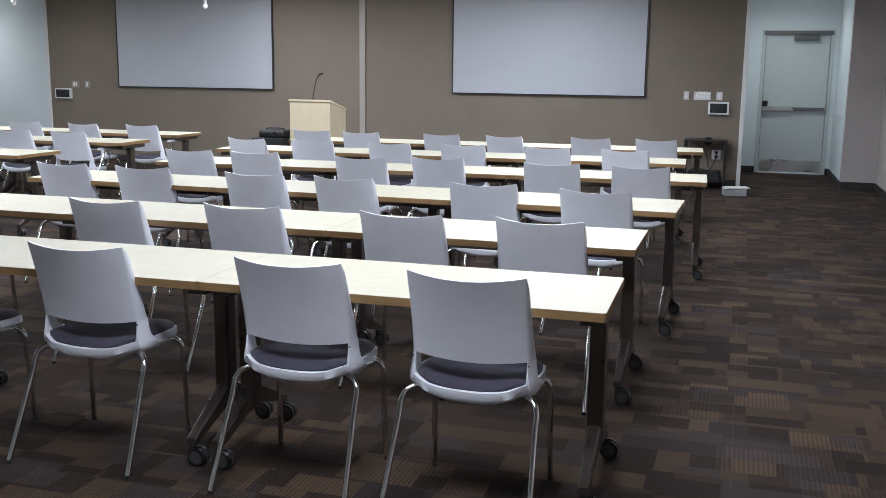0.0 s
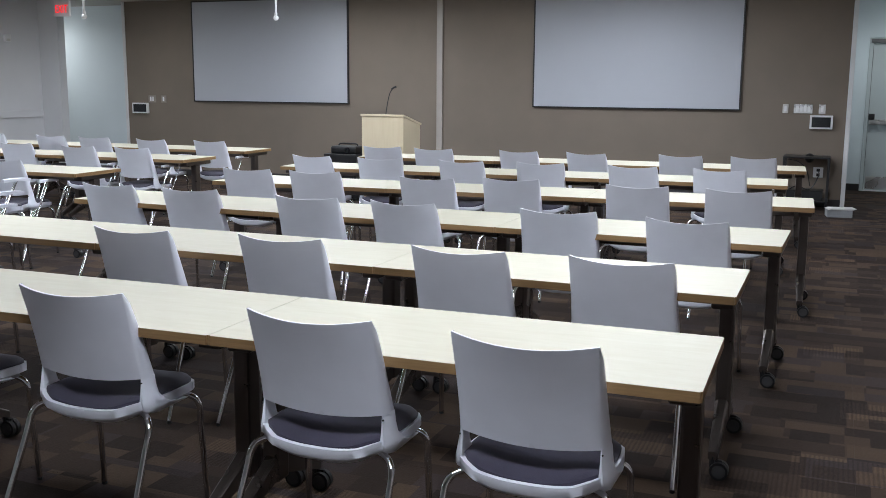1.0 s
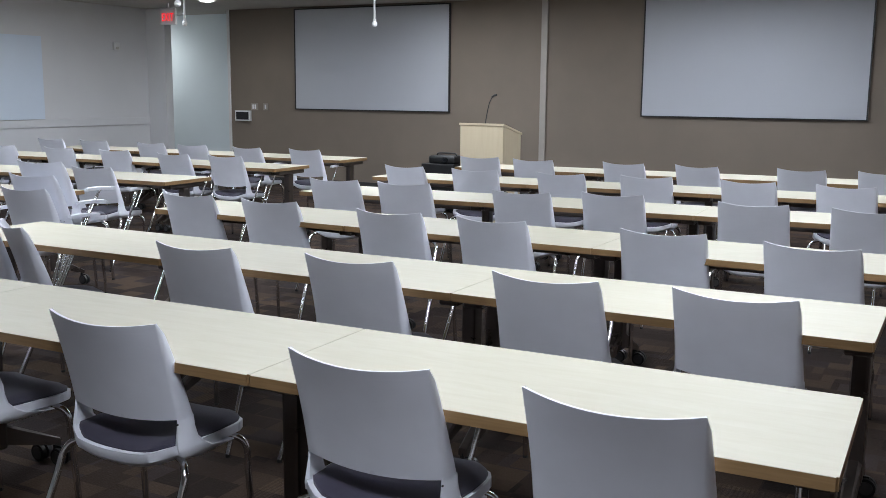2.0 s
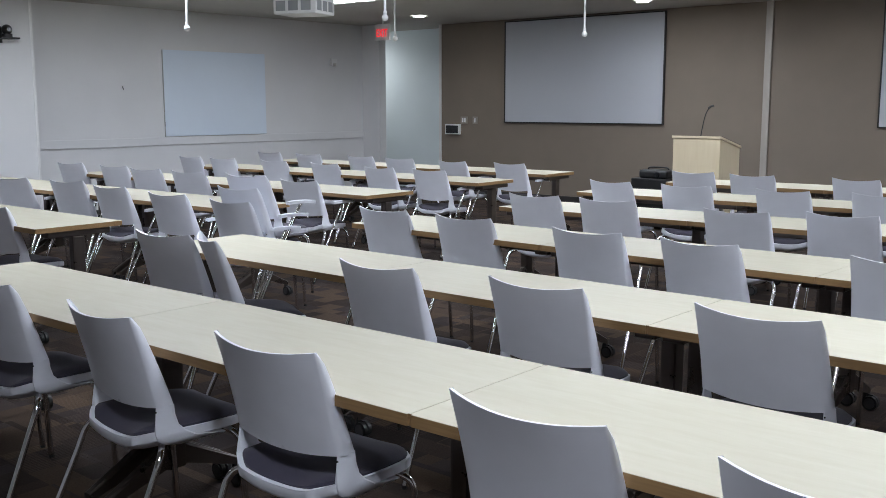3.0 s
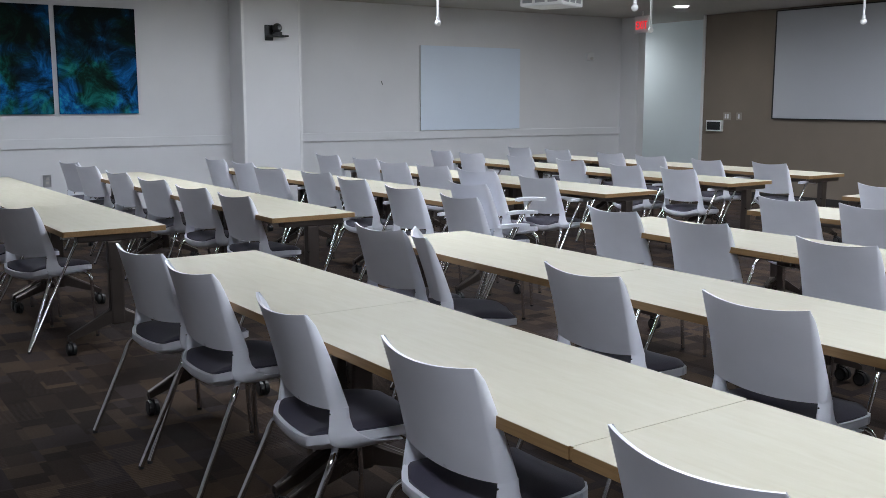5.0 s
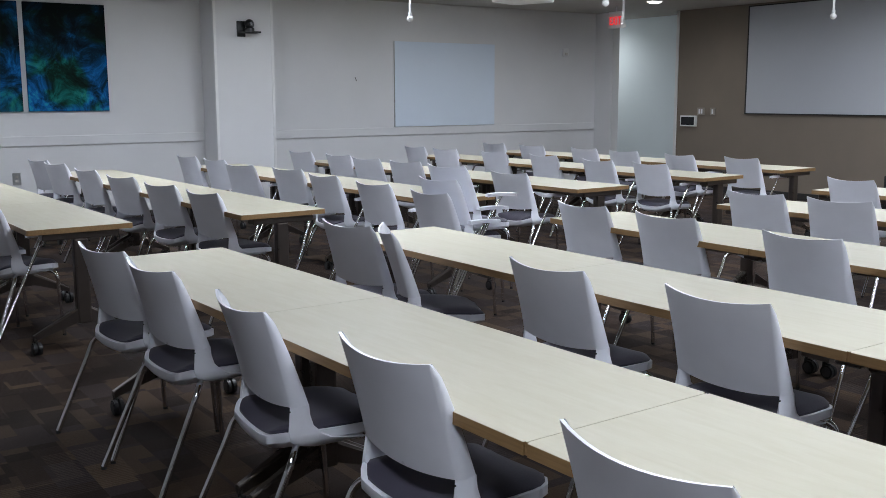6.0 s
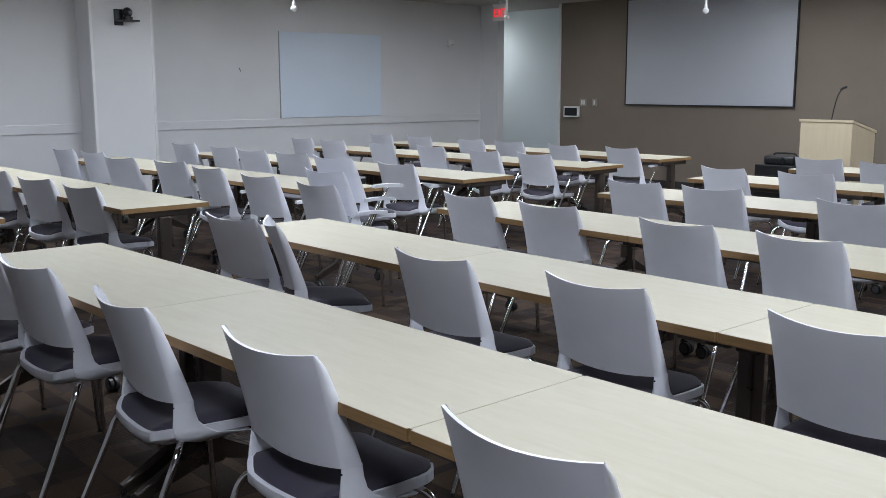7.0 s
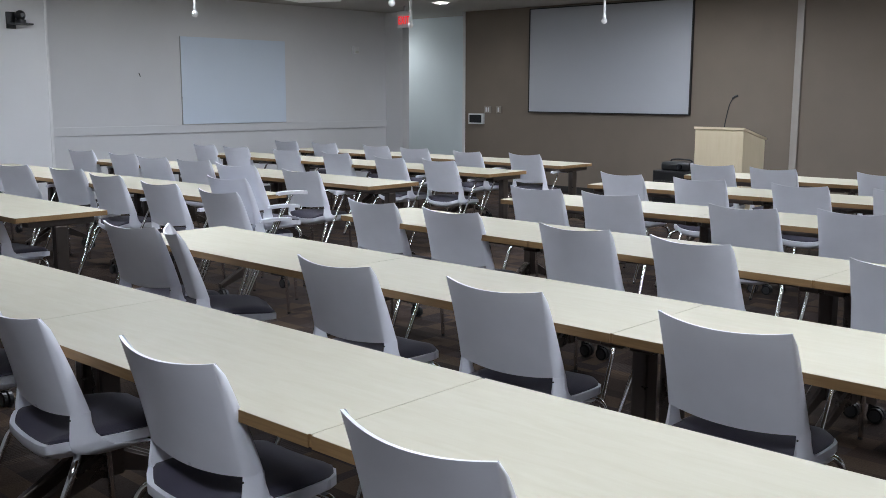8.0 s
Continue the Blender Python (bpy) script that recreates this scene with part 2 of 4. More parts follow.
M_KICK = surface("satin_steel", (0.66, 0.66, 0.65), 0.28, metal=1.0, vary=0.1, scale=3)
M_RUBBER = surface("black_rubber", (0.02, 0.02, 0.02), 0.7)
M_GREYW = surface("caster_grey", (0.06, 0.06, 0.062), 0.5)
M_GLASS = surface("dark_screen_glass", (0.01, 0.011, 0.013), 0.12, vary=0.1, bump=0)
M_RED = glow("exit_red", (0.9, 0.02, 0.03), 1.0)
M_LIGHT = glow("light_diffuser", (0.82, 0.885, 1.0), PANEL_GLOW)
M_DOWN = glow("downlight_lens", (0.95, 0.98, 1.0), 30.0)
M_PAPER = surface("paper", (0.72, 0.72, 0.7), 0.8, vary=0.05)
M_CARD = surface("grey_box", (0.30, 0.31, 0.32), 0.7)


# ---- mesh helpers ----
def mesh_of(name, bm, material, smooth=False):
    me = bpy.data.meshes.new(name)
    bmesh.ops.recalc_face_normals(bm, faces=bm.faces)
    bm.to_mesh(me)
    bm.free()
    for m in material if isinstance(material, (list, tuple)) else [material]:
        me.materials.append(m)
    if smooth:
        for p in me.polygons:
            p.use_smooth = True
        me.set_sharp_from_angle(angle=radians(50))
    return me


def mesh_part(name, bm, material, parent=None, label="", smooth=False, at=None):
    ob = new(name, mesh_of(name, bm, material, smooth))
    if parent is not None:
        ob.parent = parent
    if at is not None:
        ob.matrix_basis = at
    if label:
        ob["label"] = label
    return ob


part = mesh_part


def thing(name, m, label, category, group="", kind=""):
    ob = new(name)
    ob.empty_display_size = 0.1
    ob.matrix_basis = m
    return tagged(ob, label, category, group, kind)


def box(bm, x0, x1, y0, y1, z0, z1, bevel=0.0, seg=2):
    r = bmesh.ops.create_cube(bm, size=1.0)
    vs = r["verts"]
    for v in vs:
        v.co = Vector((x0 + (v.co.x + 0.5) * (x1 - x0), y0 + (v.co.y + 0.5) * (y1 - y0), z0 + (v.co.z + 0.5) * (z1 - z0)))
    if bevel:
        es = list({e for v in vs for e in v.link_edges})
        bmesh.ops.bevel(bm, geom=es, offset=bevel, segments=seg, affect="EDGES", profile=0.6)
    return bm


def boxm(x0, x1, y0, y1, z0, z1, bevel=0.0, seg=2):
    return box(bmesh.new(), x0, x1, y0, y1, z0, z1, bevel, seg)


def smooth_path(pts, n=5):
    """A Catmull-Rom line through the points."""
    p = [Vector(q) for q in pts]
    p = [p[0] * 2 - p[1]] + p + [p[-1] * 2 - p[-2]]
    out = []
    for i in range(1, len(p) - 2):
        for k in range(n):
            t = k / n
            a, b, c, d = p[i - 1], p[i], p[i + 1], p[i + 2]
            out.append(0.5 * ((2 * b) + (c - a) * t + (2 * a - 5 * b + 4 * c - d) * t * t + (3 * b - a - 3 * c + d) * t ** 3))
    out.append(p[-2])
    return out


def tube(bm, pts, r, n=8, r_end=None, flat=1.0):
    """A round bar along the points; flat squeezes it in its second direction."""
    pts = [Vector(q) for q in pts]
    rings = []
    up = Vector((0, 0, 1))
    side = None
    for i, p in enumerate(pts):
        d = (pts[min(i + 1, len(pts) - 1)] - pts[max(i - 1, 0)]).normalized()
        if side is None:
            side = d.cross(up) if abs(d.dot(up)) < 0.95 else d.cross(Vector((0, 1, 0)))
        side = (side - d * side.dot(d)).normalized()
        nrm = d.cross(side)
        rr = r if r_end is None else r + (r_end - r) * i / (len(pts) - 1)
        rings.append([bm.verts.new(p + rr * (math.cos(2 * math.pi * k / n) * side + flat * math.sin(2 * math.pi * k / n) * nrm)) for k in range(n)])
    for a, b in zip(rings, rings[1:]):
        for k in range(n):
            bm.faces.new((a[k], a[(k + 1) % n], b[(k + 1) % n], b[k]))
    bm.faces.new(rings[0])
    bm.faces.new(rings[-1])
    return bm


def shell(bm, grid, thick):
    """A bent sheet with thickness from a grid of points; thick is a vector or a function of (i, j)."""
    n, m = len(grid), len(grid[0])
    fr = [[bm.verts.new(grid[i][j]) for j in range(m)] for i in range(n)]
    bk = [[bm.verts.new(grid[i][j] + (thick(i, j) if callable(thick) else Vector(thick))) for j in range(m)] for i in range(n)]
    for i in range(n - 1):
        for j in range(m - 1):
            bm.faces.new((fr[i][j], fr[i + 1][j], fr[i + 1][j + 1], fr[i][j + 1]))
            bm.faces.new((bk[i][j], bk[i][j + 1], bk[i + 1][j + 1], bk[i + 1][j]))
    for i in range(n - 1):
        bm.faces.new((fr[i][0], bk[i][0], bk[i + 1][0], fr[i + 1][0]))
        bm.faces.new((fr[i][m - 1], fr[i + 1][m - 1], bk[i + 1][m - 1], bk[i][m - 1]))
    for j in range(m - 1):
        bm.faces.new((fr[0][j], fr[0][j + 1], bk[0][j + 1], bk[0][j]))
        bm.faces.new((fr[n - 1][j], bk[n - 1][j], bk[n - 1][j + 1], fr[n - 1][j + 1]))
    return bm


def disc(bm, centre, axis, r, depth, n=16, r2=None):
    """A short drum about the axis ('x', 'y' or 'z')."""
    rot = {"x": Matrix.Rotation(math.pi / 2, 4, "Y"), "y": Matrix.Rotation(math.pi / 2, 4, "X"), "z": Matrix.Identity(4)}[axis]
    bmesh.ops.create_cone(bm, cap_ends=True, segments=n, radius1=r, radius2=r if r2 is None else r2, depth=depth, matrix=Matrix.Translation(centre) @ rot)
    return bm


def ball(bm, centre, r, n=12):
    bmesh.ops.create_uvsphere(bm, u_segments=n, v_segments=n // 2 + 2, radius=r, matrix=Matrix.Translation(centre))
    return bm


# ---- the room ----
X_L, X_R, Y_B, Y_F, Z_C = -11.96, 2.18, -3.0, 13.0, 2.81
ALC_Y = 12.33         # a stub wall closes the side wall here; beyond it a side passage
ALC_X = -14.0
STUB_X = -11.56
PAS_Y = 13.6
F_END = -10.76        # the end of the taupe wall
DOOR_Y = 15.34
REC_L, REC_R = 0.409, 1.732
STUB_Y = 13.38


def wall(name, x0, x1, y0, y1, z0, z1, mat, label):
    ob = part(name, boxm(x0, x1, y0, y1, z0 + FZ, z1), mat)
    return tagged(ob, label, "wall", kind="structure")


wall("wall_left", X_L - 0.15, X_L, Y_B, ALC_Y - 0.003, 0, Z_C, M_WALL, "pale grey painted side wall with a chair rail")
wall("wall_stub", X_L - 0.15, STUB_X, ALC_Y, ALC_Y + 0.15, 0, Z_C, M_WALL, "pale grey wall stub beside the side passage")
wall("wall_front", F_END, REC_L - 0.05, Y_F, Y_F + 0.15, 0, Z_C, M_BROWN, "taupe accent wall behind the projection screens")
wall("wall_passage_corner", F_END, F_END + 0.15, Y_F + 0.153, PAS_Y - 0.003, 0, Z_C, M_BLUE, "pale return wall at the end of the taupe wall")
wall("wall_passage_back", ALC_X, F_END + 0.15, PAS_Y, PAS_Y + 0.15, 0, Z_C, M_BLUE, "pale blue-white wall of the side passage")
wall("wall_passage_end", ALC_X - 0.15, ALC_X - 0.003, ALC_Y, PAS_Y + 0.15, 0, Z_C, M_WALL, "white end wall of the side passage")
wall("wall_passage_front", ALC_X, X_L - 0.153, ALC_Y, ALC_Y + 0.15, 0, Z_C, M_WALL, "white return wall of the side passage")
wall("wall_right", X_R, X_R + 0.15, Y_B, STUB_Y, 0, Z_C, M_BEIGE, "beige painted side wall beside the aisle")
wall("wall_right_return", REC_R, X_R + 0.15, STUB_Y + 0.003, STUB_Y + 0.15, 0, Z_C, M_BEIGE, "beige wall stub beside the door recess")
wall("wall_recess_right", REC_R, REC_R + 0.15, STUB_Y + 0.153, DOOR_Y, 0, Z_C, M_BLUE, "pale side wall of the door recess")
wall("wall_recess_left", REC_L - 0.2, REC_L - 0.05, Y_F + 0.153, DOOR_Y, 0, Z_C, M_BLUE, "pale side wall of the door recess")
wall("wall_back", X_L - 0.15, X_R + 0.15, Y_B - 0.15, Y_B - 0.003, 0, Z_C, M_WALL, "white painted rear wall")

# the door wall has a real opening
D0, D1, DH = 0.617, 1.663, 2.216
door_wall = thing("wall_door", pose(0, 0, 0), "pale blue-grey wall round the exit door", "wall", kind="structure")
part("wall_panel", boxm(REC_L - 0.2, D0 - 0.003, DOOR_Y + 0.003, DOOR_Y + 0.15, FZ, Z_C), M_BLUE, door_wall)
part("wall_panel", boxm(D1 + 0.003, REC_R + 0.15, DOOR_Y + 0.003, DOOR_Y + 0.15, FZ, Z_C), M_BLUE, door_wall)
part("wall_panel", boxm(D0 - 0.003, D1 + 0.003, DOOR_Y + 0.003, DOOR_Y + 0.15, FZ + DH + 0.003, Z_C), M_BLUE, door_wall)

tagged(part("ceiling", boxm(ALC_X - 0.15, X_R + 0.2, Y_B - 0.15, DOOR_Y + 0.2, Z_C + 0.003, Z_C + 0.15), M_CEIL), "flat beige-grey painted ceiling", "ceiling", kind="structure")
tagged(part("floor", boxm(ALC_X - 0.15, X_R + 0.2, Y_B - 0.15, DOOR_Y + 0.2, FZ - 0.12, FZ - 0.006), M_BASE), "dark backing under patterned carpet tiles", "floor", kind="structure")
FLOOR = bpy.data.objects["floor"]


def strip(name, x0, x1, y0, y1, z0, z1, mat, label, bevel=0.003):
    return tagged(part(name, boxm(x0, x1, y0, y1, z0, z1, bevel, 1), mat), label, "trim", kind="structure")


# rails, bases and trim
COL_Y0, COL_Y1, COL_X = 5.54, 6.33, -11.533
strip("trim_chair_rail", X_L + 0.002, X_L + 0.024, Y_B, COL_Y0 - 0.003, 0.933, 1.045, M_WALL, "pale grey painted chair rail on the side wall")
strip("trim_chair_rail", X_L + 0.002, X_L + 0.024, COL_Y1 + 0.003, ALC_Y - 0.01, 0.933, 1.045, M_WALL, "pale grey painted chair rail on the side wall")
strip("trim_wall_strip", -5.180, -5.090, Y_F - 0.035, Y_F - 0.002, FZ, Z_C, M_STRIP, "pale metal partition strip on the taupe wall")
strip("trim_corner_strip", REC_L - 0.047, REC_L + 0.005, Y_F - 0.03, Y_F + 0.15, FZ, Z_C, M_TRIM, "white corner trim at the end of the taupe wall")
strip("trim_corner_strip", F_END - 0.05, F_END - 0.002, Y_F - 0.02, Y_F + 0.15, FZ, Z_C, M_TRIM, "white corner trim at the end of the taupe wall")
strip("baseboard", X_L + 0.002, X_L + 0.014, Y_B, COL_Y0 - 0.003, FZ, FZ + 0.1, M_BASE, "dark vinyl base along the side wall")
strip("baseboard", X_L + 0.002, X_L + 0.014, COL_Y1 + 0.003, ALC_Y - 0.016, FZ, FZ + 0.1, M_BASE, "dark vinyl base along the side wall")
strip("baseboard", F_END + 0.002, -5.34, Y_F - 0.014, Y_F - 0.002, FZ, FZ + 0.1, M_BASE, "dark vinyl base along the taupe wall")
strip("baseboard", -5.24, REC_L - 0.05, Y_F - 0.014, Y_F - 0.002, FZ, FZ + 0.1, M_BASE, "dark vinyl base along the taupe wall")
strip("baseboard", X_R - 0.014, X_R - 0.002, Y_B, STUB_Y - 0.016, FZ, FZ + 0.1, M_BASE, "dark vinyl base along the aisle wall")
strip("baseboard", REC_R, X_R - 0.016, STUB_Y - 0.013, STUB_Y - 0.001, FZ, FZ + 0.1, M_BASE, "dark vinyl base along the wall stub")
strip("baseboard", REC_R - 0.014, REC_R - 0.002, STUB_Y + 0.01, DOOR_Y - 0.016, FZ, FZ + 0.1, M_BASE, "dark vinyl base in the door recess")
strip("baseboard", REC_L - 0.045, D0 - 0.004, DOOR_Y - 0.014, DOOR_Y - 0.001, FZ, FZ + 0.1, M_BASE, "dark vinyl base in the door recess")
strip("baseboard", D1 + 0.004, REC_R - 0.016, DOOR_Y - 0.014, DOOR_Y - 0.001, FZ, FZ + 0.1, M_BASE, "dark vinyl base in the door recess")

# square column standing proud of the side wall
col = thing("column", pose(0, 0, 0), "white painted square column on the side wall", "column", kind="structure")
part("shaft", boxm(X_L + 0.002, COL_X, COL_Y0, COL_Y1, FZ, Z_C, 0.004, 1), M_WALL, col)
part("corner_guard", boxm(COL_X - 0.03, COL_X + 0.004, COL_Y1 - 0.03, COL_Y1 + 0.004, FZ, Z_C - 0.003, 0.002, 1), M_TRIM, col, "white corner guard")
part("corner_guard", boxm(COL_X - 0.03, COL_X + 0.004, COL_Y0 - 0.004, COL_Y0 + 0.03, FZ, Z_C - 0.003, 0.002, 1), M_TRIM, col, "white corner guard")

# exit door with panic bar
door = thing("door_1", pose(D0, DOOR_Y, FZ), "closed grey steel exit door with panic bar and kick plate", "door", kind="structure")
W = D1 - D0
part("door_leaf", boxm(0.055, W - 0.055, 0.02, 0.065, 0.012, DH - 0.05, 0.002, 1), M_DOOR, door)
fr = bmesh.new()
box(fr, 0, 0.05, -0.012, 0.14, 0, DH)
box(fr, W - 0.05, W, -0.012, 0.14, 0, DH)
box(fr, 0.05, W - 0.05, -0.012, 0.14, DH - 0.045, DH)
part("door_frame", fr, M_DOOR, door)
part("threshold", boxm(0.05, W - 0.05, -0.02, 0.08, 0, 0.011, 0.003, 1), M_TRIM, door, "pale metal threshold")
part("kick_plate", boxm(0.075, W - 0.075, 0.016, 0.0195, 0.03, 0.215), M_KICK, door, "brushed steel kick plate")
bar = part("panic_bar", boxm(0.06, 0.52, -0.05, 0.019, 0.97, 1.05, 0.012, 2), M_KICK, door, "steel panic bar")
part("push_rail", boxm(0.52, W - 0.07, -0.035, 0.019, 0.985, 1.035, 0.01, 2), M_DARKSTEEL, bar)
part("end_cap", boxm(W - 0.075, W - 0.045, -0.05, 0.019, 0.975, 1.055, 0.01, 2), M_STEEL, bar)
part("latch_case", boxm(0.055, 0.135, -0.06, 0.019, 1.045, 1.13, 0.01, 2), M_BLACK, bar)
closer = part("door_closer", boxm(0.46, 0.83, -0.06, 0.019, DH - 0.16, DH - 0.085, 0.01, 2), M_DARKSTEEL, door, "grey metal door closer")
part("closer_arm", boxm(0.02, W - 0.02, -0.03, -0.013, DH - 0.07, DH - 0.015, 0.002, 1), M_DARKSTEEL, closer)


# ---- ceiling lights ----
# one panel is visible; the rest of the grid is inferred from it
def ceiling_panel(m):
    t = thing("ceiling_light", m, "recessed white ceiling light panel, switched on, layout mostly assumed", "ceiling light", "ceiling light panels")
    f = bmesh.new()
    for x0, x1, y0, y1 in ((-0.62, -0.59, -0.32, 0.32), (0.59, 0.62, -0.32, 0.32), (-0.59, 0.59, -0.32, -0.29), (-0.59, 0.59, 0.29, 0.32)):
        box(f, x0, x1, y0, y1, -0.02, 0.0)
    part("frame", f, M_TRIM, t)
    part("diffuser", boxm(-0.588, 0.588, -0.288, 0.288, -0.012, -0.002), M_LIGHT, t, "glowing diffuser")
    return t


# last four: unseen panels added to brighten the front wall and chair backs
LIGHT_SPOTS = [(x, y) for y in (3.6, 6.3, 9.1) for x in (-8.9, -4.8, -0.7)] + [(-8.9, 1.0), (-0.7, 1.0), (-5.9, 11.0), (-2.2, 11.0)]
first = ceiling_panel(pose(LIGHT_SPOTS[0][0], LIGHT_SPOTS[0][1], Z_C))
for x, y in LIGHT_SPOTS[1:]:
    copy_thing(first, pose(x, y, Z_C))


def downlight(x, y, watts=SPOT_WATTS):
    t = thing("downlight", pose(x, y, Z_C), "round recessed downlight, switched on, two of the four added unseen", "ceiling light", "downlights")
    rim = bmesh.new()
    n = 24
    for i in range(n):
        a, b = 2 * math.pi * i / n, 2 * math.pi * (i + 1) / n
        q = [rim.verts.new((r * math.cos(w), r * math.sin(w), z)) for w, r, z in ((a, 0.115, -0.001), (b, 0.115, -0.001), (b, 0.09, -0.012), (a, 0.09, -0.012))]
        rim.faces.new(q)
    part("trim_ring", rim, M_TRIM, t)
    part("lens", disc(bmesh.new(), (0, 0, -0.006), "z", 0.09, 0.008, 24), M_DOWN, t, "glowing lens")
    ld = bpy.data.lights.new("downlight_lamp", "SPOT")
    ld.energy, ld.spot_size, ld.spot_blend, ld.shadow_soft_size, ld.color = watts, radians(165), 1.0, 0.09, (0.93, 0.98, 1.0)
    lamp = new("downlight_lamp", ld)
    lamp.matrix_world = look((x, y, Z_C - 0.03), (x, y, 0.0))
    return t


downlight(-9.96, 11.56)
downlight(-6.38, 11.89, 15.0)
# no fitting is visible for these two; added to light passage and door recess
downlight(-12.9, 12.9, 60.0)
downlight(0.85, 14.2, 40.0)


# ---- screens, boards and pictures ----
def projection_screen(x0, x1, z0, z1):
    t = thing("projection_screen", pose((x0 + x1) / 2, Y_F - 0.004, z0), "large fixed projection screen with thin black frame", "projection screen", "projection screens")
    w, h = (x1 - x0) / 2, z1 - z0
    f = bmesh.new()
    for a in ((-w, -w + 0.016, 0, h), (w - 0.016, w, 0, h), (-w + 0.016, w - 0.016, 0, 0.016), (-w + 0.016, w - 0.016, h - 0.016, h)):
        box(f, a[0], a[1], -0.04, -0.002, a[2], a[3])
    part("frame", f, M_FRAME, t)
    part("screen_surface", boxm(-w + 0.0165, w - 0.0165, -0.032, -0.008, 0.0165, h - 0.0165), M_SCREEN, t, "matte grey-white fabric")
    return t


projection_screen(-9.413, -6.614, 1.207, 2.78)
projection_screen(-3.722, -0.922, 1.204, 2.78)

wb = thing("whiteboard", pose(X_L + 0.004, 9.303, 1.055), "plain glossy whiteboard on the side wall", "whiteboard")
part("board", boxm(0.0, 0.02, -0.902, 0.902, 0.0, 1.207, 0.002, 1), M_BOARD, wb)
part("edge_trim", boxm(0.0, 0.022, -0.906, -0.903, -0.004, 1.209), M_STEEL, wb, "thin metal edge")
part("edge_trim", boxm(0.0, 0.022, -0.902, 0.902, -0.004, -0.001), M_STEEL, wb, "thin metal edge")


def canvas(y0, y1, seed):
    t = thing("painting", pose(X_L + 0.004, (y0 + y1) / 2, 1.329), "unframed abstract canvas in blue, teal and dark green", "painting", "pair of canvases")
    h = 2.562 - 1.329
    bm = boxm(0.0, 0.04, -(y1 - y0) / 2, (y1 - y0) / 2, 0, h, 0.006, 2)
    part("canvas_face", bm, painting_material("canvas_paint", seed), t)
    part("stretcher_frame", boxm(-0.003, -0.0005, -(y1 - y0) / 2 + 0.02, (y1 - y0) / 2 - 0.02, 0.02, h - 0.02), M_EDGE, t, "wooden stretcher behind the canvas")
    return t


canvas(3.44, 4.35, 1.3)
canvas(2.48, 3.38, 4.1)


# ---- chairs ----
def chair(m, label, arms=False):
    """Stacking chair: origin on the floor below the seat, facing +y."""
    t = thing("stacking_chair", m, label, "chair", "conference chairs")
    size = Matrix.Translation((0, 0, 0.048)) @ Matrix.Diagonal((0.885, 0.94, 0.94, 1))
    ground = -0.048 / 0.94

    def part(name, bm, material, parent, note="", smooth=False):
        bmesh.ops.transform(bm, matrix=size, verts=bm.verts)
        return mesh_part(name, bm, material, parent, note, smooth)

    def lean(v):
        return -0.158 - 0.066 * v - 0.018 * v * v

    def side(v):
        return 0.226 + 0.006 * v - 0.004 * math.sin(math.pi * v)

    # backrest: bowed panel leaning back, with flanges that turn forward along both sides
    bm = bmesh.new()
    rows, cols = 10, 13
    grid = []
    for i in range(rows):
        v = i / (rows - 1)
        w, fl = side(v), 0.050 * (1 - v) ** 0.5
        line = []
        for j in range(cols):
            u = -1 + 2 * j / (cols - 1)
            z = 0.541 + 0.308 * v + (0.019 * u * u - 0.002) * v ** 3 - 0.016 * (1 - u * u) * (1 - v) ** 3
            line.append(Vector((u * w, lean(v) - 0.040 * (1 - u * u) * (0.55 + 0.45 * v), z)))
        for sg, e in ((-1, line[0]), (1, line[-1])):
            for a in (0.4, 0.8, 1.2):
                q = e + Vector((sg * (0.003 + 0.40 * fl) * math.sin(a) / 0.932, (0.003 + fl) * (1 - math.cos(a)) / 0.638, 0))
                line = [q] + line if sg < 0 else line + [q]
        grid.append(line)
    shell(bm, grid, lambda i, j: Vector((0.0024 * max(0, 3 - j) - 0.0024 * max(0, j - cols - 2), 0.010, 0)))
    part("backrest", bm, M_SHELL, t, "white moulded backrest", smooth=True)
    # uprights: flat cheeks from the back flanges down to the seat pan
    for s in (-1, 1):
        bm = bmesh.new()
        rings = []
        # z, rear y, front y, outer x, inner x, and how far the rear outer corner is cut back in x and y
        for z, yr, yf, xo, xi, cx, cy in ((0.546, -0.157, -0.096, 0.250, 0.228, 0.020, 0.046), (0.51, -0.161, -0.094, 0.253, 0.228, 0.021, 0.044), (0.475, -0.165, -0.084, 0.256, 0.227, 0.020, 0.038), (0.450, -0.166, -0.060, 0.258, 0.224, 0.018, 0.030), (0.426, -0.160, -0.02, 0.258, 0.220, 0.016, 0.024), (0.410, -0.136, 0.05, 0.252, 0.21, 0.014, 0.02), (0.399, -0.09, 0.11, 0.242, 0.21, 0.01, 0.012)):
            rings.append([bm.verts.new((s * x, y, z)) for x, y in ((xo - cx, yr), (xo, yr + cy), (xo, yf - 0.008), (xo - 0.006, yf), (xi, yf), (xi - 0.002, yr + 0.004))])
        for p, q in zip(rings, rings[1:]):
            for k in range(6):
                bm.faces.new((p[k], p[(k + 1) % 6], q[(k + 1) % 6], q[k]))
        bm.faces.new(rings[0])
        bm.faces.new(rings[-1])
        up = part("upright", bm, M_SHELL, t, smooth=True)
        part("screw", disc(bmesh.new(), (s * 0.2335, -0.1595, 0.527), "y", 0.003, 0.004, 8), M_BLACK, up, "dark screw")
    # seat pan and cushion
    def seat_half(v):
        return 0.226 + 0.026 * math.sin(math.pi * min(v * 1.15, 1)) - 0.085 * max(0, (v - 0.68) / 0.32) ** 3 - 0.062 * max(0, 1 - v / 0.13) ** 2

    bm = bmesh.new()
    grid = []
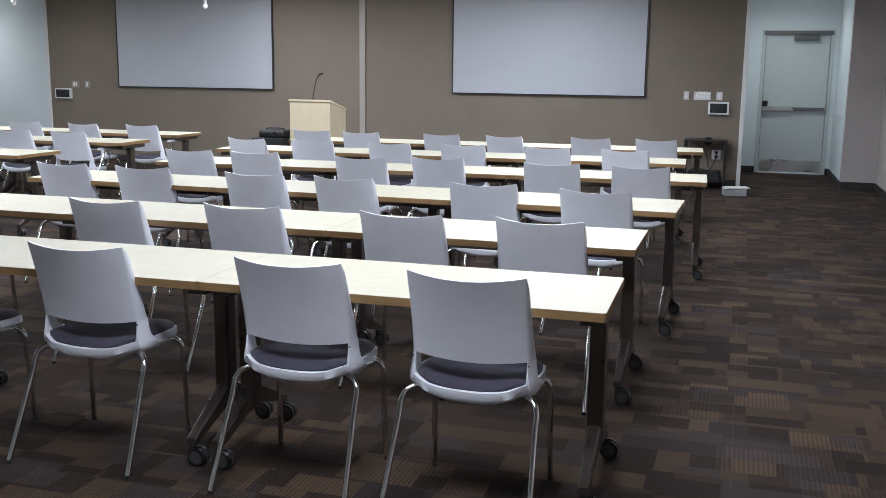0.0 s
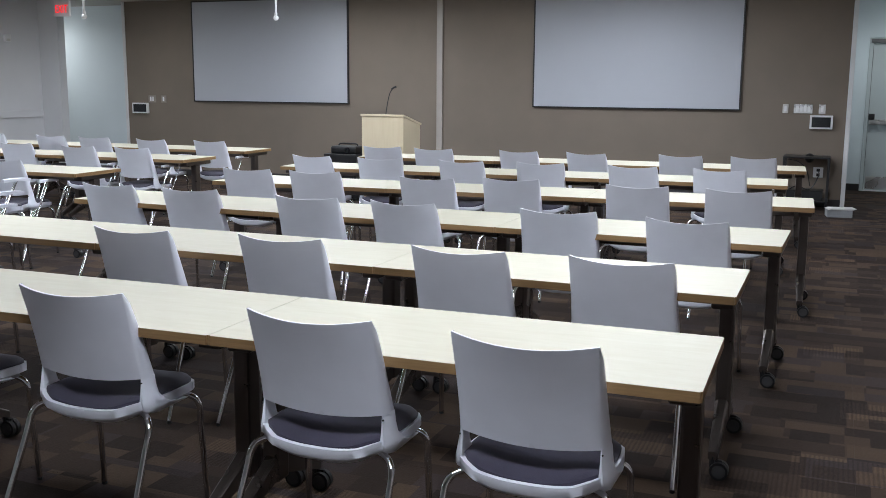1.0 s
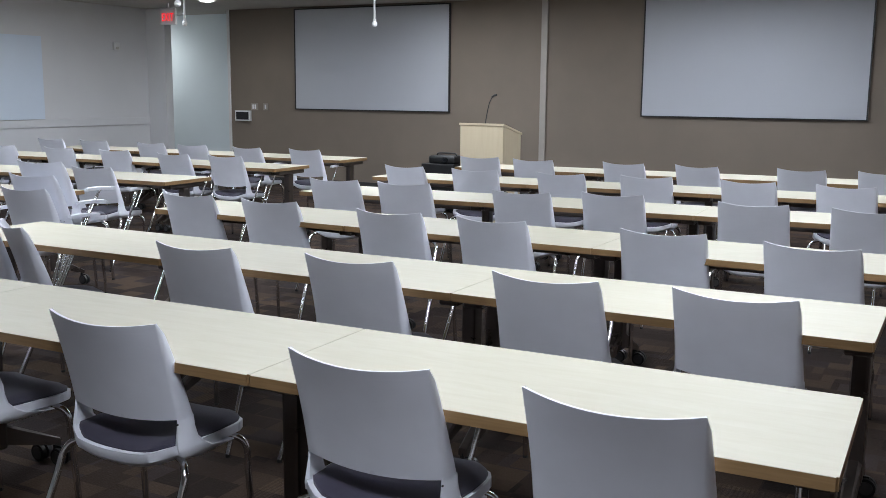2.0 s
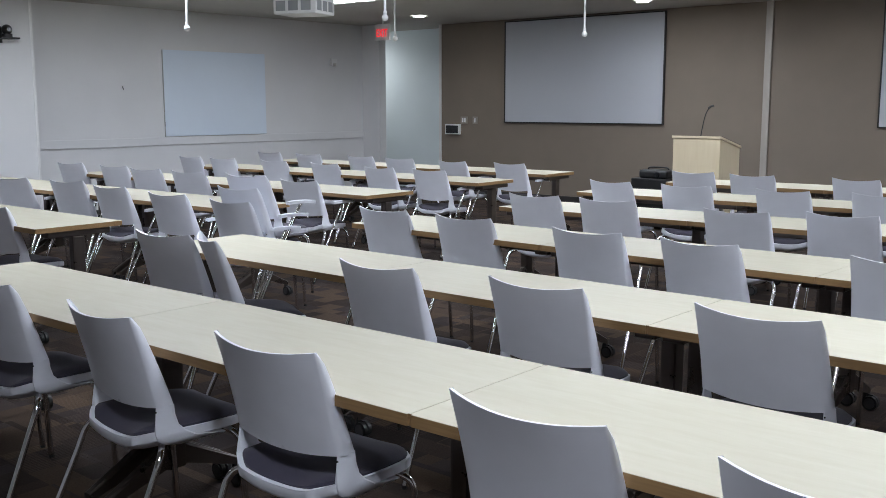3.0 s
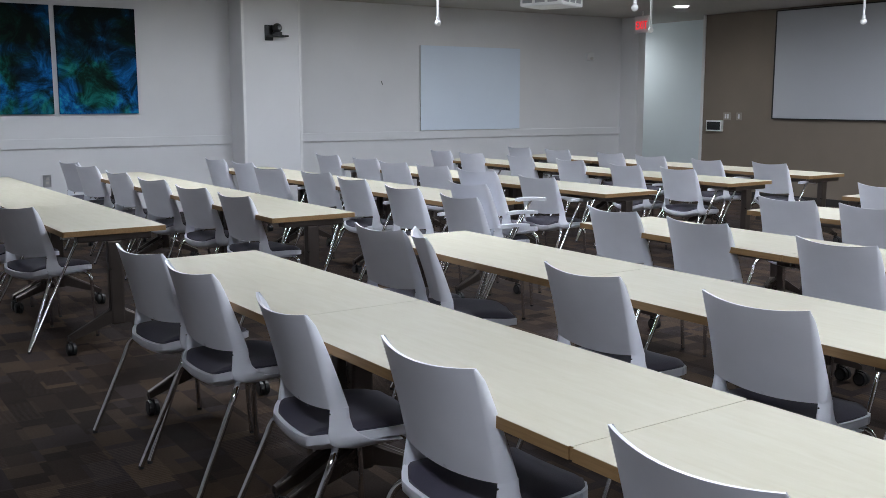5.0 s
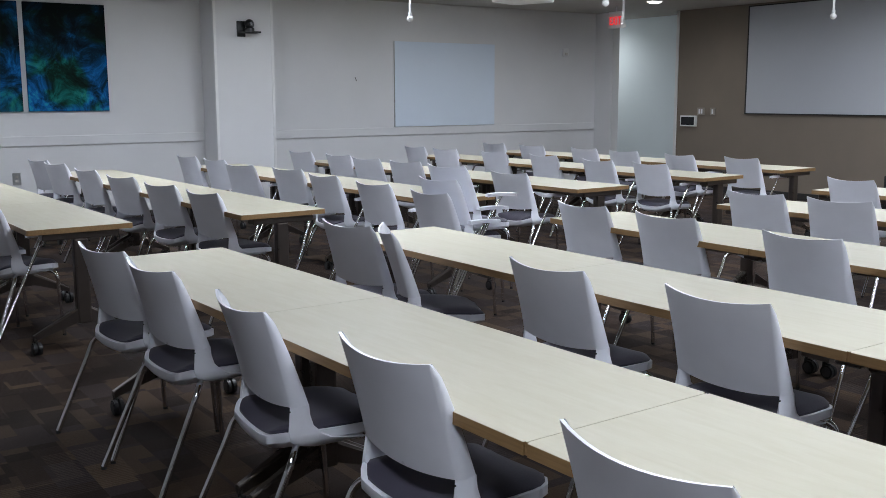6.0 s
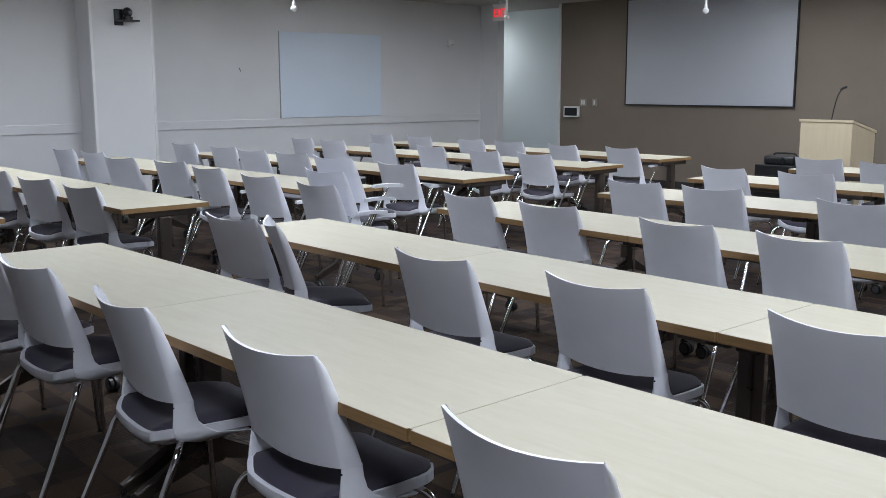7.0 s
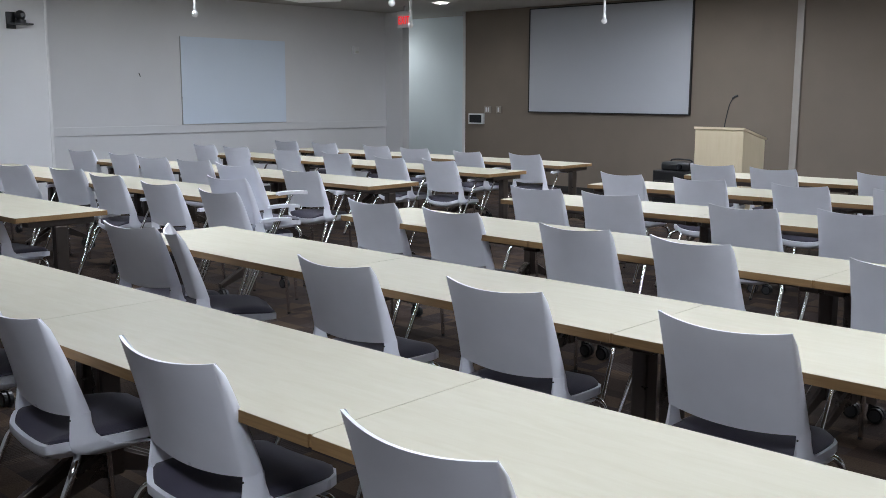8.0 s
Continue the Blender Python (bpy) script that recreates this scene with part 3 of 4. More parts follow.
    for i in range(15):
        v = (i / 14) ** 1.6
        y = -0.212 + 0.462 * v
        line = []
        for j in range(17):
            u = -1 + 2 * j / 16
            z = 0.462 - 0.040 * v ** 4 - 0.008 * math.sin(math.pi * v) - 0.040 * (1 - min(1, abs(u) * seat_half(v) / 0.226) ** 2.6) * (1 - v) ** 2
            line.append(Vector((u * seat_half(v), y, z)))
        grid.append(line)
    shell(bm, grid, lambda i, j: Vector((0, 0, -0.030 - 0.036 * (1 - (2 * j / 16 - 1) ** 4) * (1 - (2 * (i / 14) ** 1.2 - 1) ** 4))))
    part("seat_pan", bm, M_SHELL, t, "white moulded seat pan", smooth=True)
    bm = bmesh.new()
    grid = []
    for i in range(15):
        v = (i / 14) ** 1.4
        y = -0.197 + 0.442 * v
        line = []
        for j in range(17):
            u = -1 + 2 * j / 16
            edge = max(abs(u), abs(2 * v - 1))
            z = 0.462 + 0.026 * (1 - edge ** 6) + 0.006 * u * u - 0.036 * v ** 4 - 0.008 * math.sin(math.pi * v) - 0.035 * (1 - min(1, abs(u) * seat_half(v) / 0.226) ** 2.6) * (1 - v) ** 2
            line.append(Vector((u * (seat_half(v) - 0.012), y, z)))
        grid.append(line)
    shell(bm, grid, (0, 0, -0.012))
    part("cushion", bm, M_SEAT, t, "dark grey upholstered seat cushion", smooth=True)
    # bent chrome legs with glides
    for sx in (-1, 1):
        for sy in (-1, 1):
            foot = Vector((sx * 0.295, -0.366, ground + 0.012) if sy < 0 else (sx * 0.262, 0.18, ground + 0.012))
            knee = Vector((sx * 0.270, -0.162, 0.400) if sy < 0 else (sx * 0.25, 0.155, 0.386))
            root = Vector((sx * 0.13, -0.09 if sy < 0 else 0.10, 0.402))
            bm = bmesh.new()
            tube(bm, smooth_path([root, knee + (root - knee) * 0.3 + Vector((0, 0, 0.002)), knee + (foot - knee) * 0.07, knee + (foot - knee) * 0.3, foot], 5), 0.0125, 8)
            lg = part("leg", bm, M_CHROME, t, "bent chrome tube", smooth=True)
            part("glide", disc(bmesh.new(), (foot.x, foot.y, ground + 0.006), "z", 0.012, 0.012, 8), M_RUBBER, lg)
    if arms:
        for s in (-1, 1):
            bm = bmesh.new()
            tube(bm, smooth_path([(s * 0.305, 0.05, 0.655), (s * 0.307, 0.01, 0.60), (s * 0.30, -0.12, 0.38), (s * 0.302, -0.37, ground + 0.012)], 4), 0.0105, 8)
            post = part("arm_post", bm, M_CHROME, t, "chrome arm post", smooth=True)
            bm = bmesh.new()
            grid = []
            for i in range(7):
                v = i / 6
                half = 0.026 - 0.01 * abs(2 * v - 1) ** 3
                grid.append([Vector((s * 0.305 + u * half, -0.09 + 0.27 * v, 0.678 - 0.018 * v * v - 0.008 * (1 - v) ** 3 - 0.004 * u * u)) for u in (-1, -0.4, 0.4, 1)])
            shell(bm, grid, (0, 0, -0.022))
            part("arm_pad", bm, M_SHELL, post, "white plastic arm pad", smooth=True)
    return t


PLAIN = "white plastic stacking chair with grey seat and chrome legs"
ARMED = "white plastic armchair with grey seat and chrome legs"
BACK = 0.226   # from the top of the back to the middle of the seat


T_LEN, T_DEP, T_H = 1.524, 0.61, 0.737
ROWS_OF_TABLES = [
    # right end x, middle y there, left end y: the wide bank, then the far bank
    (0.01, 2.497, 2.42), (-0.02, 3.735, 3.735), (0.08, 5.05, 5.15), (0.17, 6.77, 6.58), (-0.07, 8.214, 8.016), (0.02, 9.711, 9.466),
    (-5.815, 2.365, 2.27), (-5.765, 3.65, 3.58), (-5.80, 5.14, 5.02), (-5.78, 6.56, 6.42), (-5.89, 8.20, 8.05), (-6.05, 9.57, 9.40),
]


def seat_pose(x, y, turn):
    """The chair whose back has its top middle at x, y, kept clear of the edge of the table before it."""
    edges = []
    for x0, y0, y1 in ROWS_OF_TABLES:
        f = (x0 - x) / (3 * T_LEN)
        if -0.03 < f < 1.02:
            edges.append(y0 + (y1 - y0) * f - T_DEP / 2)
    near = min((e for e in edges if e > y - 0.12), default=99)
    y = min(y, near - 0.045 - 0.21 * abs(math.sin(radians(turn))))
    a = radians(turn)
    return pose(x - BACK * math.sin(a), y + BACK * math.cos(a), 0, 0, 0, turn)


PLAIN_SEATS = [
    # first row of the wide bank
    (-0.44, 2.07, -1), (-1.10, 2.085, 0), (-1.985, 2.09, 2), (-2.74, 2.03, -3), (-3.56, 2.02, 5), (-4.13, 2.00, 10),
    # second row
    (-0.455, 3.37, -2), (-1.12, 3.34, -1), (-1.945, 3.31, 1), (-2.69, 3.24, 1), (-3.91, 3.31, -26), (-4.21, 3.235, 6),
    # third row
    (-0.385, 4.62, -5), (-1.075, 4.74, 3), (-1.985, 4.70, -4), (-2.61, 4.70, 1), (-3.50, 4.80, 1), (-4.16, 4.82, -1),
    # fourth row
    (-0.285, 6.22, 0), (-0.94, 6.21, 3), (-1.86, 6.30, 3), (-2.43, 6.10, 2), (-3.40, 6.20, 6), (-3.99, 6.17, 4),
    # fifth row
    (-0.58, 7.76, -5), (-1.28, 7.77, -5), (-2.07, 7.78, 5), (-2.76, 7.65, 0), (-3.53, 7.61, 6), (-4.23, 7.61, -5),
    # sixth row
    (-0.44, 9.29, -5), (-1.11, 9.24, -5), (-2.01, 9.13, -10), (-2.70, 9.11, -5), (-3.60, 9.04, 3), (-4.21, 9.09, 6),
    # second row of the far bank
    (-6.23, 3.27, 8), (-7.00, 3.27, 12), (-7.89, 3.25, 13),
]
ARM_SEATS = [
    (-6.30, 1.88, 24), (-7.10, 1.83, 12),
    (-8.84, 3.20, 9), (-9.88, 3.24, 13), (-10.52, 3.18, 13),
    (-6.12, 4.53, 5), (-7.03, 4.60, 5), (-7.85, 4.68, 12), (-8.60, 4.55, 15), (-9.50, 4.67, 8), (-10.22, 4.64, 7), (-5.32, 4.49, 2),
    (-6.33, 5.98, 7), (-8.03, 6.04, 14), (-8.70, 5.99, 11), (-9.42, 6.07, 10), (-10.28, 6.05, 10),
    (-6.38, 7.72, 2), (-7.03, 7.67, 1), (-7.97, 7.81, 3), (-8.80, 7.85, 4), (-9.71, 7.84, 8), (-10.37, 7.78, 3),
    (-6.40, 9.08, 1), (-7.16, 9.00, -2), (-8.02, 9.03, 6), (-8.74, 9.08, 4), (-9.70, 9.18, 7), (-10.47, 9.22, 5),
]
chair_a = chair(seat_pose(*PLAIN_SEATS[0]), PLAIN)
for s in PLAIN_SEATS[1:]:
    copy_thing(chair_a, seat_pose(*s))
chair_b = chair(seat_pose(*ARM_SEATS[0]), ARMED, True)
for s in ARM_SEATS[1:]:
    copy_thing(chair_b, seat_pose(*s))
# two more armchairs nested on the one beyond the end of the third far table
for k in (1, 2):
    tagged(copy_thing(chair_b, Matrix.Translation((0, 0.07 * k, 0.085 * k)) @ seat_pose(-5.32, 4.49, 2)), "white plastic armchair stacked on another armchair")


# ---- tables ----


def table(m):
    """Flip-top training table: origin on the floor under its middle."""
    t = thing("training_table", m, "pale maple training table with grey legs on casters", "table", "training tables")
    L, D = T_LEN / 2 - 0.0008, T_DEP / 2
    bm = boxm(-L + 0.0006, L - 0.0006, -D + 0.0006, D - 0.0006, T_H - 0.014, T_H)
    ve = [e for e in bm.edges if abs(e.verts[0].co.z - e.verts[1].co.z) > 0.005]
    bmesh.ops.bevel(bm, geom=ve, offset=0.006, segments=2, affect="EDGES")
    top = part("tabletop", bm, M_TOP, t)
    bm = boxm(-L, L, -D, D, T_H - 0.032, T_H - 0.0012)
    ve = [e for e in bm.edges if abs(e.verts[0].co.z - e.verts[1].co.z) > 0.005]
    bmesh.ops.bevel(bm, geom=ve, offset=0.006, segments=2, affect="EDGES")
    part("edge_band", bm, M_EDGE, top, "tan wood edge band")
    part("stretcher", boxm(-L + 0.12, L - 0.12, -0.02, 0.02, 0.64, 0.685, 0.004, 1), M_TLEG, t, "dark metal cross rail")
    for s in (-1, 1):
        x = s * (L - 0.055)
        leg = part("leg", boxm(x - 0.03, x + 0.03, -0.042, 0.042, FZ + 0.15, 0.665, 0.012, 2), M_TLEG, t)
        part("hinge_plate", boxm(x - 0.045, x + 0.045, -0.22, 0.22, 0.665, 0.704, 0.006, 1), M_TLEG, leg)
        for sy in (-1, 1):
            bm = bmesh.new()
            pts = [Vector((x, sy * 0.0, FZ + 0.225)), Vector((x, sy * 0.06, FZ + 0.195)), Vector((x, sy * 0.295, FZ + 0.094))]
            rings = []
            for i, p in enumerate(pts):
                h = (0.05, 0.04, 0.016)[i]
                w = (0.028, 0.026, 0.019)[i]
                rings.append([bm.verts.new(p + Vector((a * w, 0, b * h))) for a, b in ((-1, -1), (1, -1), (1, 0.7), (0.6, 1), (-0.6, 1), (-1, 0.7))])
            for p, q in zip(rings, rings[1:]):
                for k in range(6):
                    bm.faces.new((p[k], p[(k + 1) % 6], q[(k + 1) % 6], q[k]))
            bm.faces.new(rings[0])
            bm.faces.new(rings[-1])
            foot = part("foot", bm, M_TLEG, leg)
            bm = bmesh.new()
            xc, yc = x + 0.026, sy * 0.285
            for wy in (-0.014, 0.014):
                disc(bm, (xc, yc + wy, FZ + 0.036), "y", 0.036, 0.018, 18)
            box(bm, x - 0.012, xc + 0.01, yc - 0.006, yc + 0.006, FZ + 0.03, FZ + 0.078)
            disc(bm, (x, yc, FZ + 0.074), "z", 0.011, 0.03, 10)
            shade = len(bm.faces)
            disc(bm, (xc, yc - 0.0245, FZ + 0.036), "y", 0.026, 0.004, 16)
            disc(bm, (xc, yc + 0.0245, FZ + 0.036), "y", 0.026, 0.004, 16)
            for k, f in enumerate(bm.faces):
                f.material_index = 1 if k >= shade else 0
            part("caster", bm, [M_BLACK, M_GREYW], leg, "black twin-wheel caster with grey hub")
    return t


table_a = None
for x, y0, y1 in ROWS_OF_TABLES:
    turn = math.degrees(math.asin((y0 - y1) / (3 * T_LEN)))
    for k in range(3):
        d = (k + 0.5) * T_LEN
        m = pose(x - d * math.cos(radians(turn)), y0 - d * math.sin(radians(turn)), 0, 0, 0, turn)
        if table_a is None:
            table_a = table(m)
        else:
            copy_thing(table_a, m)


# ---- lectern, carts and devices ----
lect = thing("lectern", pose(-4.795, 10.336, 0), "pale maple lectern with sloping top", "lectern")
w = 0.275
for s in (-1, 1):
    bm = bmesh.new()
    x0, x1 = sorted((s * w, s * (w - 0.02)))
    prof = [(0.0, FZ), (0.5, FZ), (0.5, 1.015), (0.0, 1.126)]
    a = [bm.verts.new((x0, y, z)) for y, z in prof]
    b = [bm.verts.new((x1, y, z)) for y, z in prof]
    bm.faces.new(a), bm.faces.new(b[::-1])
    for k in range(4):
        bm.faces.new((a[k], a[(k + 1) % 4], b[(k + 1) % 4], b[k]))
    part("side_panel", bm, M_LECT, lect)
part("front_panel", boxm(-w + 0.0205, w - 0.0205, 0.0, 0.02, FZ, 1.124), M_LECT, lect)
part("shelf", boxm(-w + 0.0205, w - 0.0205, 0.021, 0.48, 0.62, 0.64), M_LECT, lect)
bm = bmesh.new()
a = [bm.verts.new((x, y, z)) for x in (-w - 0.012, w + 0.012) for y, z in ((-0.012, 1.130), (0.515, 1.013), (0.515, 1.038), (-0.012, 1.155))]
for f in ((0, 1, 2, 3), (7, 6, 5, 4), (0, 4, 5, 1), (1, 5, 6, 2), (2, 6, 7, 3), (3, 7, 4, 0)):
    bm.faces.new([a[k] for k in f])
part("top", bm, M_LECT, lect, "sloping maple top")
mic = thing("gooseneck_microphone", pose(-4.870, 10.581, 1.086), "black gooseneck microphone on the lectern", "microphone")
part("base", disc(bmesh.new(), (0, 0, 0.008), "z", 0.03, 0.024, 16), M_BLACK, mic)
part("gooseneck", tube(bmesh.new(), smooth_path([(0, 0, 0.01), (0.015, 0, 0.13), (0.05, 0, 0.29), (0.095, -0.01, 0.37)], 6), 0.006, 8), M_BLACK, mic, smooth=True)
part("capsule", tube(bmesh.new(), [(0.09, -0.009, 0.366), (0.125, -0.015, 0.388), (0.15, -0.02, 0.392)], 0.013, 10), M_BLACK, mic, smooth=True)

cart = thing("equipment_cart", pose(-5.68, 11.15, 0), "low black equipment cabinet beside the lectern", "cabinet")
part("body", boxm(-0.25, 0.22, -0.22, 0.22, FZ + 0.04, 0.61, 0.01, 2), M_BLACK, cart)
for z in (0.15, 0.28, 0.41):
    part("front_panel", boxm(-0.22, 0.19, -0.232, -0.221, z, z + 0.085, 0.004, 1), M_FRAME, cart)
for x in (-0.2, 0.17):
    part("foot", boxm(x - 0.02, x + 0.02, -0.18, 0.18, FZ, FZ + 0.04), M_RUBBER, cart)
dev = thing("document_projector", pose(-5.66, 11.13, 0.611), "black rounded projector lying on the cabinet", "projector")
bm = boxm(-0.2, 0.18, -0.15, 0.15, 0.0, 0.1, 0.035, 4)
part("housing", bm, M_BLACK, dev, smooth=True)
part("lens", disc(bmesh.new(), (0.05, -0.15, 0.05), "y", 0.035, 0.03, 16), M_GLASS, dev, "dark glass lens")
part("handle", tube(bmesh.new(), smooth_path([(-0.15, 0, 0.09), (-0.12, 0, 0.125), (0.1, 0, 0.125), (0.13, 0, 0.09)], 4), 0.01, 8), M_BLACK, dev, smooth=True)

rack = thing("media_cart", pose(-0.05, 12.74, 0), "open black metal cart with cables against the taupe wall", "cart")
for x in (-0.27, 0.25):
    for y in (-0.2, 0.2):
        part("post", boxm(x - 0.014, x + 0.014, y - 0.014, y + 0.014, FZ + 0.05, 0.66, 0.003, 1), M_FRAME, rack)
        part("caster", disc(bmesh.new(), (x, y, FZ + 0.025), "x", 0.025, 0.02, 12), M_RUBBER, rack)
for z in (0.1, 0.64):
    part("shelf", boxm(-0.285, 0.265, -0.215, 0.215, z, z + 0.02, 0.004, 1), M_FRAME, rack)
part("amplifier", boxm(-0.22, 0.2, -0.17, 0.17, 0.122, 0.24, 0.006, 1), M_BLACK, rack, "black amplifier")
bm = bmesh.new()
tube(bm, smooth_path([(-0.2, -0.1, 0.24), (-0.1, -0.2, 0.3), (0.05, -0.19, 0.26), (0.14, -0.1, 0.42), (0.13, 0.3, 0.45)], 6), 0.007, 6)
tube(bm, smooth_path([(-0.24, -0.2, 0.63), (-0.1, -0.21, 0.6), (0.0, -0.2, 0.5), (0.05, -0.19, 0.3)], 6), 0.006, 6)
part("cable", bm, M_BLACK, rack, "hanging black cables", smooth=True)
part("speaker_dome", ball(bmesh.new(), (0.02, 0.0, 0.635), 0.06), M_BLACK, rack, smooth=True)

carton = thing("flat_box", pose(0.35, 12.06, FZ, 0, 0, 8), "small grey box lying on the carpet", "box")
part("body", boxm(-0.14, 0.14, -0.11, 0.11, 0, 0.09, 0.006, 1), M_CARD, carton)
papers = thing("paper_stack", pose(0.36, 12.05, FZ + 0.0905, 0, 0, 14), "loose white papers on the grey box", "papers")
for k in range(4):
    part("sheet", boxm(-0.15 + 0.012 * k, 0.13 + 0.012 * k, -0.105, 0.105, 0.004 * k, 0.004 * k + 0.0035), M_PAPER, papers)


def wall_plate(name, x, z, w, h, mat, label, category, depth=0.012):
    t = thing(name, pose(x, Y_F - 0.003, z), label, category)
    part("plate", boxm(-w / 2, w / 2, -depth, 0, -h / 2, h / 2, 0.003, 1), mat, t)
    return t


def rocker(t, x, w, h):
    part("rocker", boxm(x - w / 2, x + w / 2, -0.019, -0.0125, -h / 2, h / 2, 0.002, 1), M_TRIM, t)


def touch_panel(x, z, w, h):
    t = wall_plate("touch_panel", x, z, w, h, M_TRIM, "white wall touch panel with dark screen", "touch panel", 0.05)
    part("display", boxm(-w / 2 + 0.025, w / 2 - 0.025, -0.054, -0.0505, -h / 2 + 0.022, h / 2 - 0.022), M_GLASS, t, "dark glass display")
    return t


touch_panel(0.072, 1.073, 0.272, 0.17)
touch_panel(-10.490, 1.087, 0.31, 0.17)
for x, w, k in ((-0.365, 0.07, 1), (-0.153, 0.225, 4), (0.073, 0.08, 1)):
    t = wall_plate("switch_plate", x, 1.237, w, 0.115, M_PLATE if k == 1 and x < -0.3 else M_KICK, "wall switch plate on the taupe wall", "switch plate")
    for i in range(k):
        rocker(t, (i - (k - 1) / 2) * 0.046, 0.03, 0.07)
for x, k in ((-10.265, 2), (-10.032, 1)):
    t = wall_plate("switch_plate", x, 1.239, 0.055 + 0.046 * k, 0.115, M_TAUPE_PLATE, "taupe switch plate on the taupe wall", "switch plate")
    for i in range(k):
        rocker(t, (i - (k - 1) / 2) * 0.046, 0.03, 0.07)
t = wall_plate("power_outlet", 0.077, 0.438, 0.12, 0.13, M_TRIM, "white wall outlet with plugs behind the cart", "outlet")
for z in (-0.03, 0.03):
    part("socket", boxm(-0.02, 0.02, -0.024, -0.0125, z - 0.018, z + 0.018, 0.003, 1), M_BLACK, t)

# on the side wall
t = thing("power_outlet", pose(X_L + 0.003, 3.26, 0.56), "steel outlet plate under the chair rail", "outlet")
part("plate", boxm(0, 0.008, -0.045, 0.045, -0.07, 0.07, 0.003, 1), M_STEEL, t)
for z in (-0.025, 0.025):
    part("socket", boxm(0.0085, 0.012, -0.018, 0.018, z - 0.015, z + 0.015, 0.002, 1), M_PLATE, t)
t = thing("wall_alarm", pose(X_L + 0.003, 11.64, 2.18), "small white alarm sounder on the side wall", "alarm")
part("housing", boxm(0, 0.045, -0.06, 0.06, -0.06, 0.06, 0.008, 2), M_TRIM, t)
part("lamp", boxm(0.0455, 0.06, -0.03, 0.03, -0.05, -0.01, 0.004, 1), M_PLATE, t)
t = thing("wall_hook", pose(X_L + 0.003, 7.76, 1.73), "tiny dark hook on the bare side wall", "hook")
part("pin", tube(bmesh.new(), [(0, 0, 0.02), (0.012, 0.005, 0.0), (0.014, 0.012, -0.03)], 0.005, 6), M_BLACK, t)

# camera on the column
t = thing("ptz_camera", pose(COL_X + 0.002, 5.95, 2.246), "black conference camera on a wall bracket", "camera")
part("wall_plate", boxm(0, 0.02, -0.11, 0.0, -0.02, 0.17, 0.004, 1), M_BLACK, t)
part("bracket_shelf", boxm(0.02, 0.2, -0.1, 0.13, 0.02, 0.04, 0.004, 1), M_BLACK, t)
bm = bmesh.new()
disc(bm, (0.1, 0.02, 0.06), "z", 0.06, 0.04, 20)
part("camera_base", bm, M_BLACK, t)
part("camera_head", ball(bmesh.new(), (0.1, 0.02, 0.13), 0.06, 16), M_BLACK, t, smooth=True)
part("lens", disc(bmesh.new(), (0.158, 0.02, 0.13), "x", 0.025, 0.015, 16), M_GLASS, t, "dark glass lens")


# ---- hung from the ceiling ----
def pendant_mic(x, y, z):
    t = thing("ceiling_microphone", pose(x, y, z), "white ceiling microphone on a thin rod", "microphone", "ceiling microphones")
    part("rod", tube(bmesh.new(), [(0, 0, 0.03), (0, 0, Z_C - z - 0.012)], 0.012, 8), M_TRIM, t)
    part("capsule", ball(bmesh.new(), (0, 0, 0), 0.032, 12), M_TRIM, t, smooth=True)
    part("collar", disc(bmesh.new(), (0, 0, 0.045), "z", 0.018, 0.03, 12), M_TRIM, t)
    part("ceiling_cup", disc(bmesh.new(), (0, 0, Z_C - z - 0.008), "z", 0.05, 0.016, 16), M_TRIM, t)
    return t


pendant_mic(-8.50, 6.43, 2.27)
pendant_mic(-8.02, 8.99, 2.27)
pendant_mic(-5.95, 9.86, 2.27)
pendant_mic(-6.16, 6.90, 2.27)

ex = thing("exit_sign", pose(-10.76, 11.6, 2.484, 0, 0, 0), "hanging exit sign with glowing red letters", "exit sign")
part("housing", boxm(-0.15, 0.15, -0.02, 0.02, 0.0, 0.25, 0.006, 1), M_TRIM, ex)
part("stem", tube(bmesh.new(), [(0, 0, 0.251), (0, 0, Z_C - 2.484 - 0.002)], 0.012, 8), M_TRIM, ex)
cu = bpy.data.curves.new("exit_text", "FONT")
cu.space_character = 1.15
cu.body, cu.size, cu.align_x, cu.extrude = "EXIT", 0.17, "CENTER", 0.003
tmp = bpy.data.objects.new("exit_text", cu)
scene.collection.objects.link(tmp)
bpy.context.view_layer.update()
me = bpy.data.meshes.new_from_object(tmp.evaluated_get(bpy.context.evaluated_depsgraph_get()))
bpy.data.objects.remove(tmp)
me.materials.clear()
me.materials.append(M_RED)
lt = new("letters", me)
lt.parent = ex
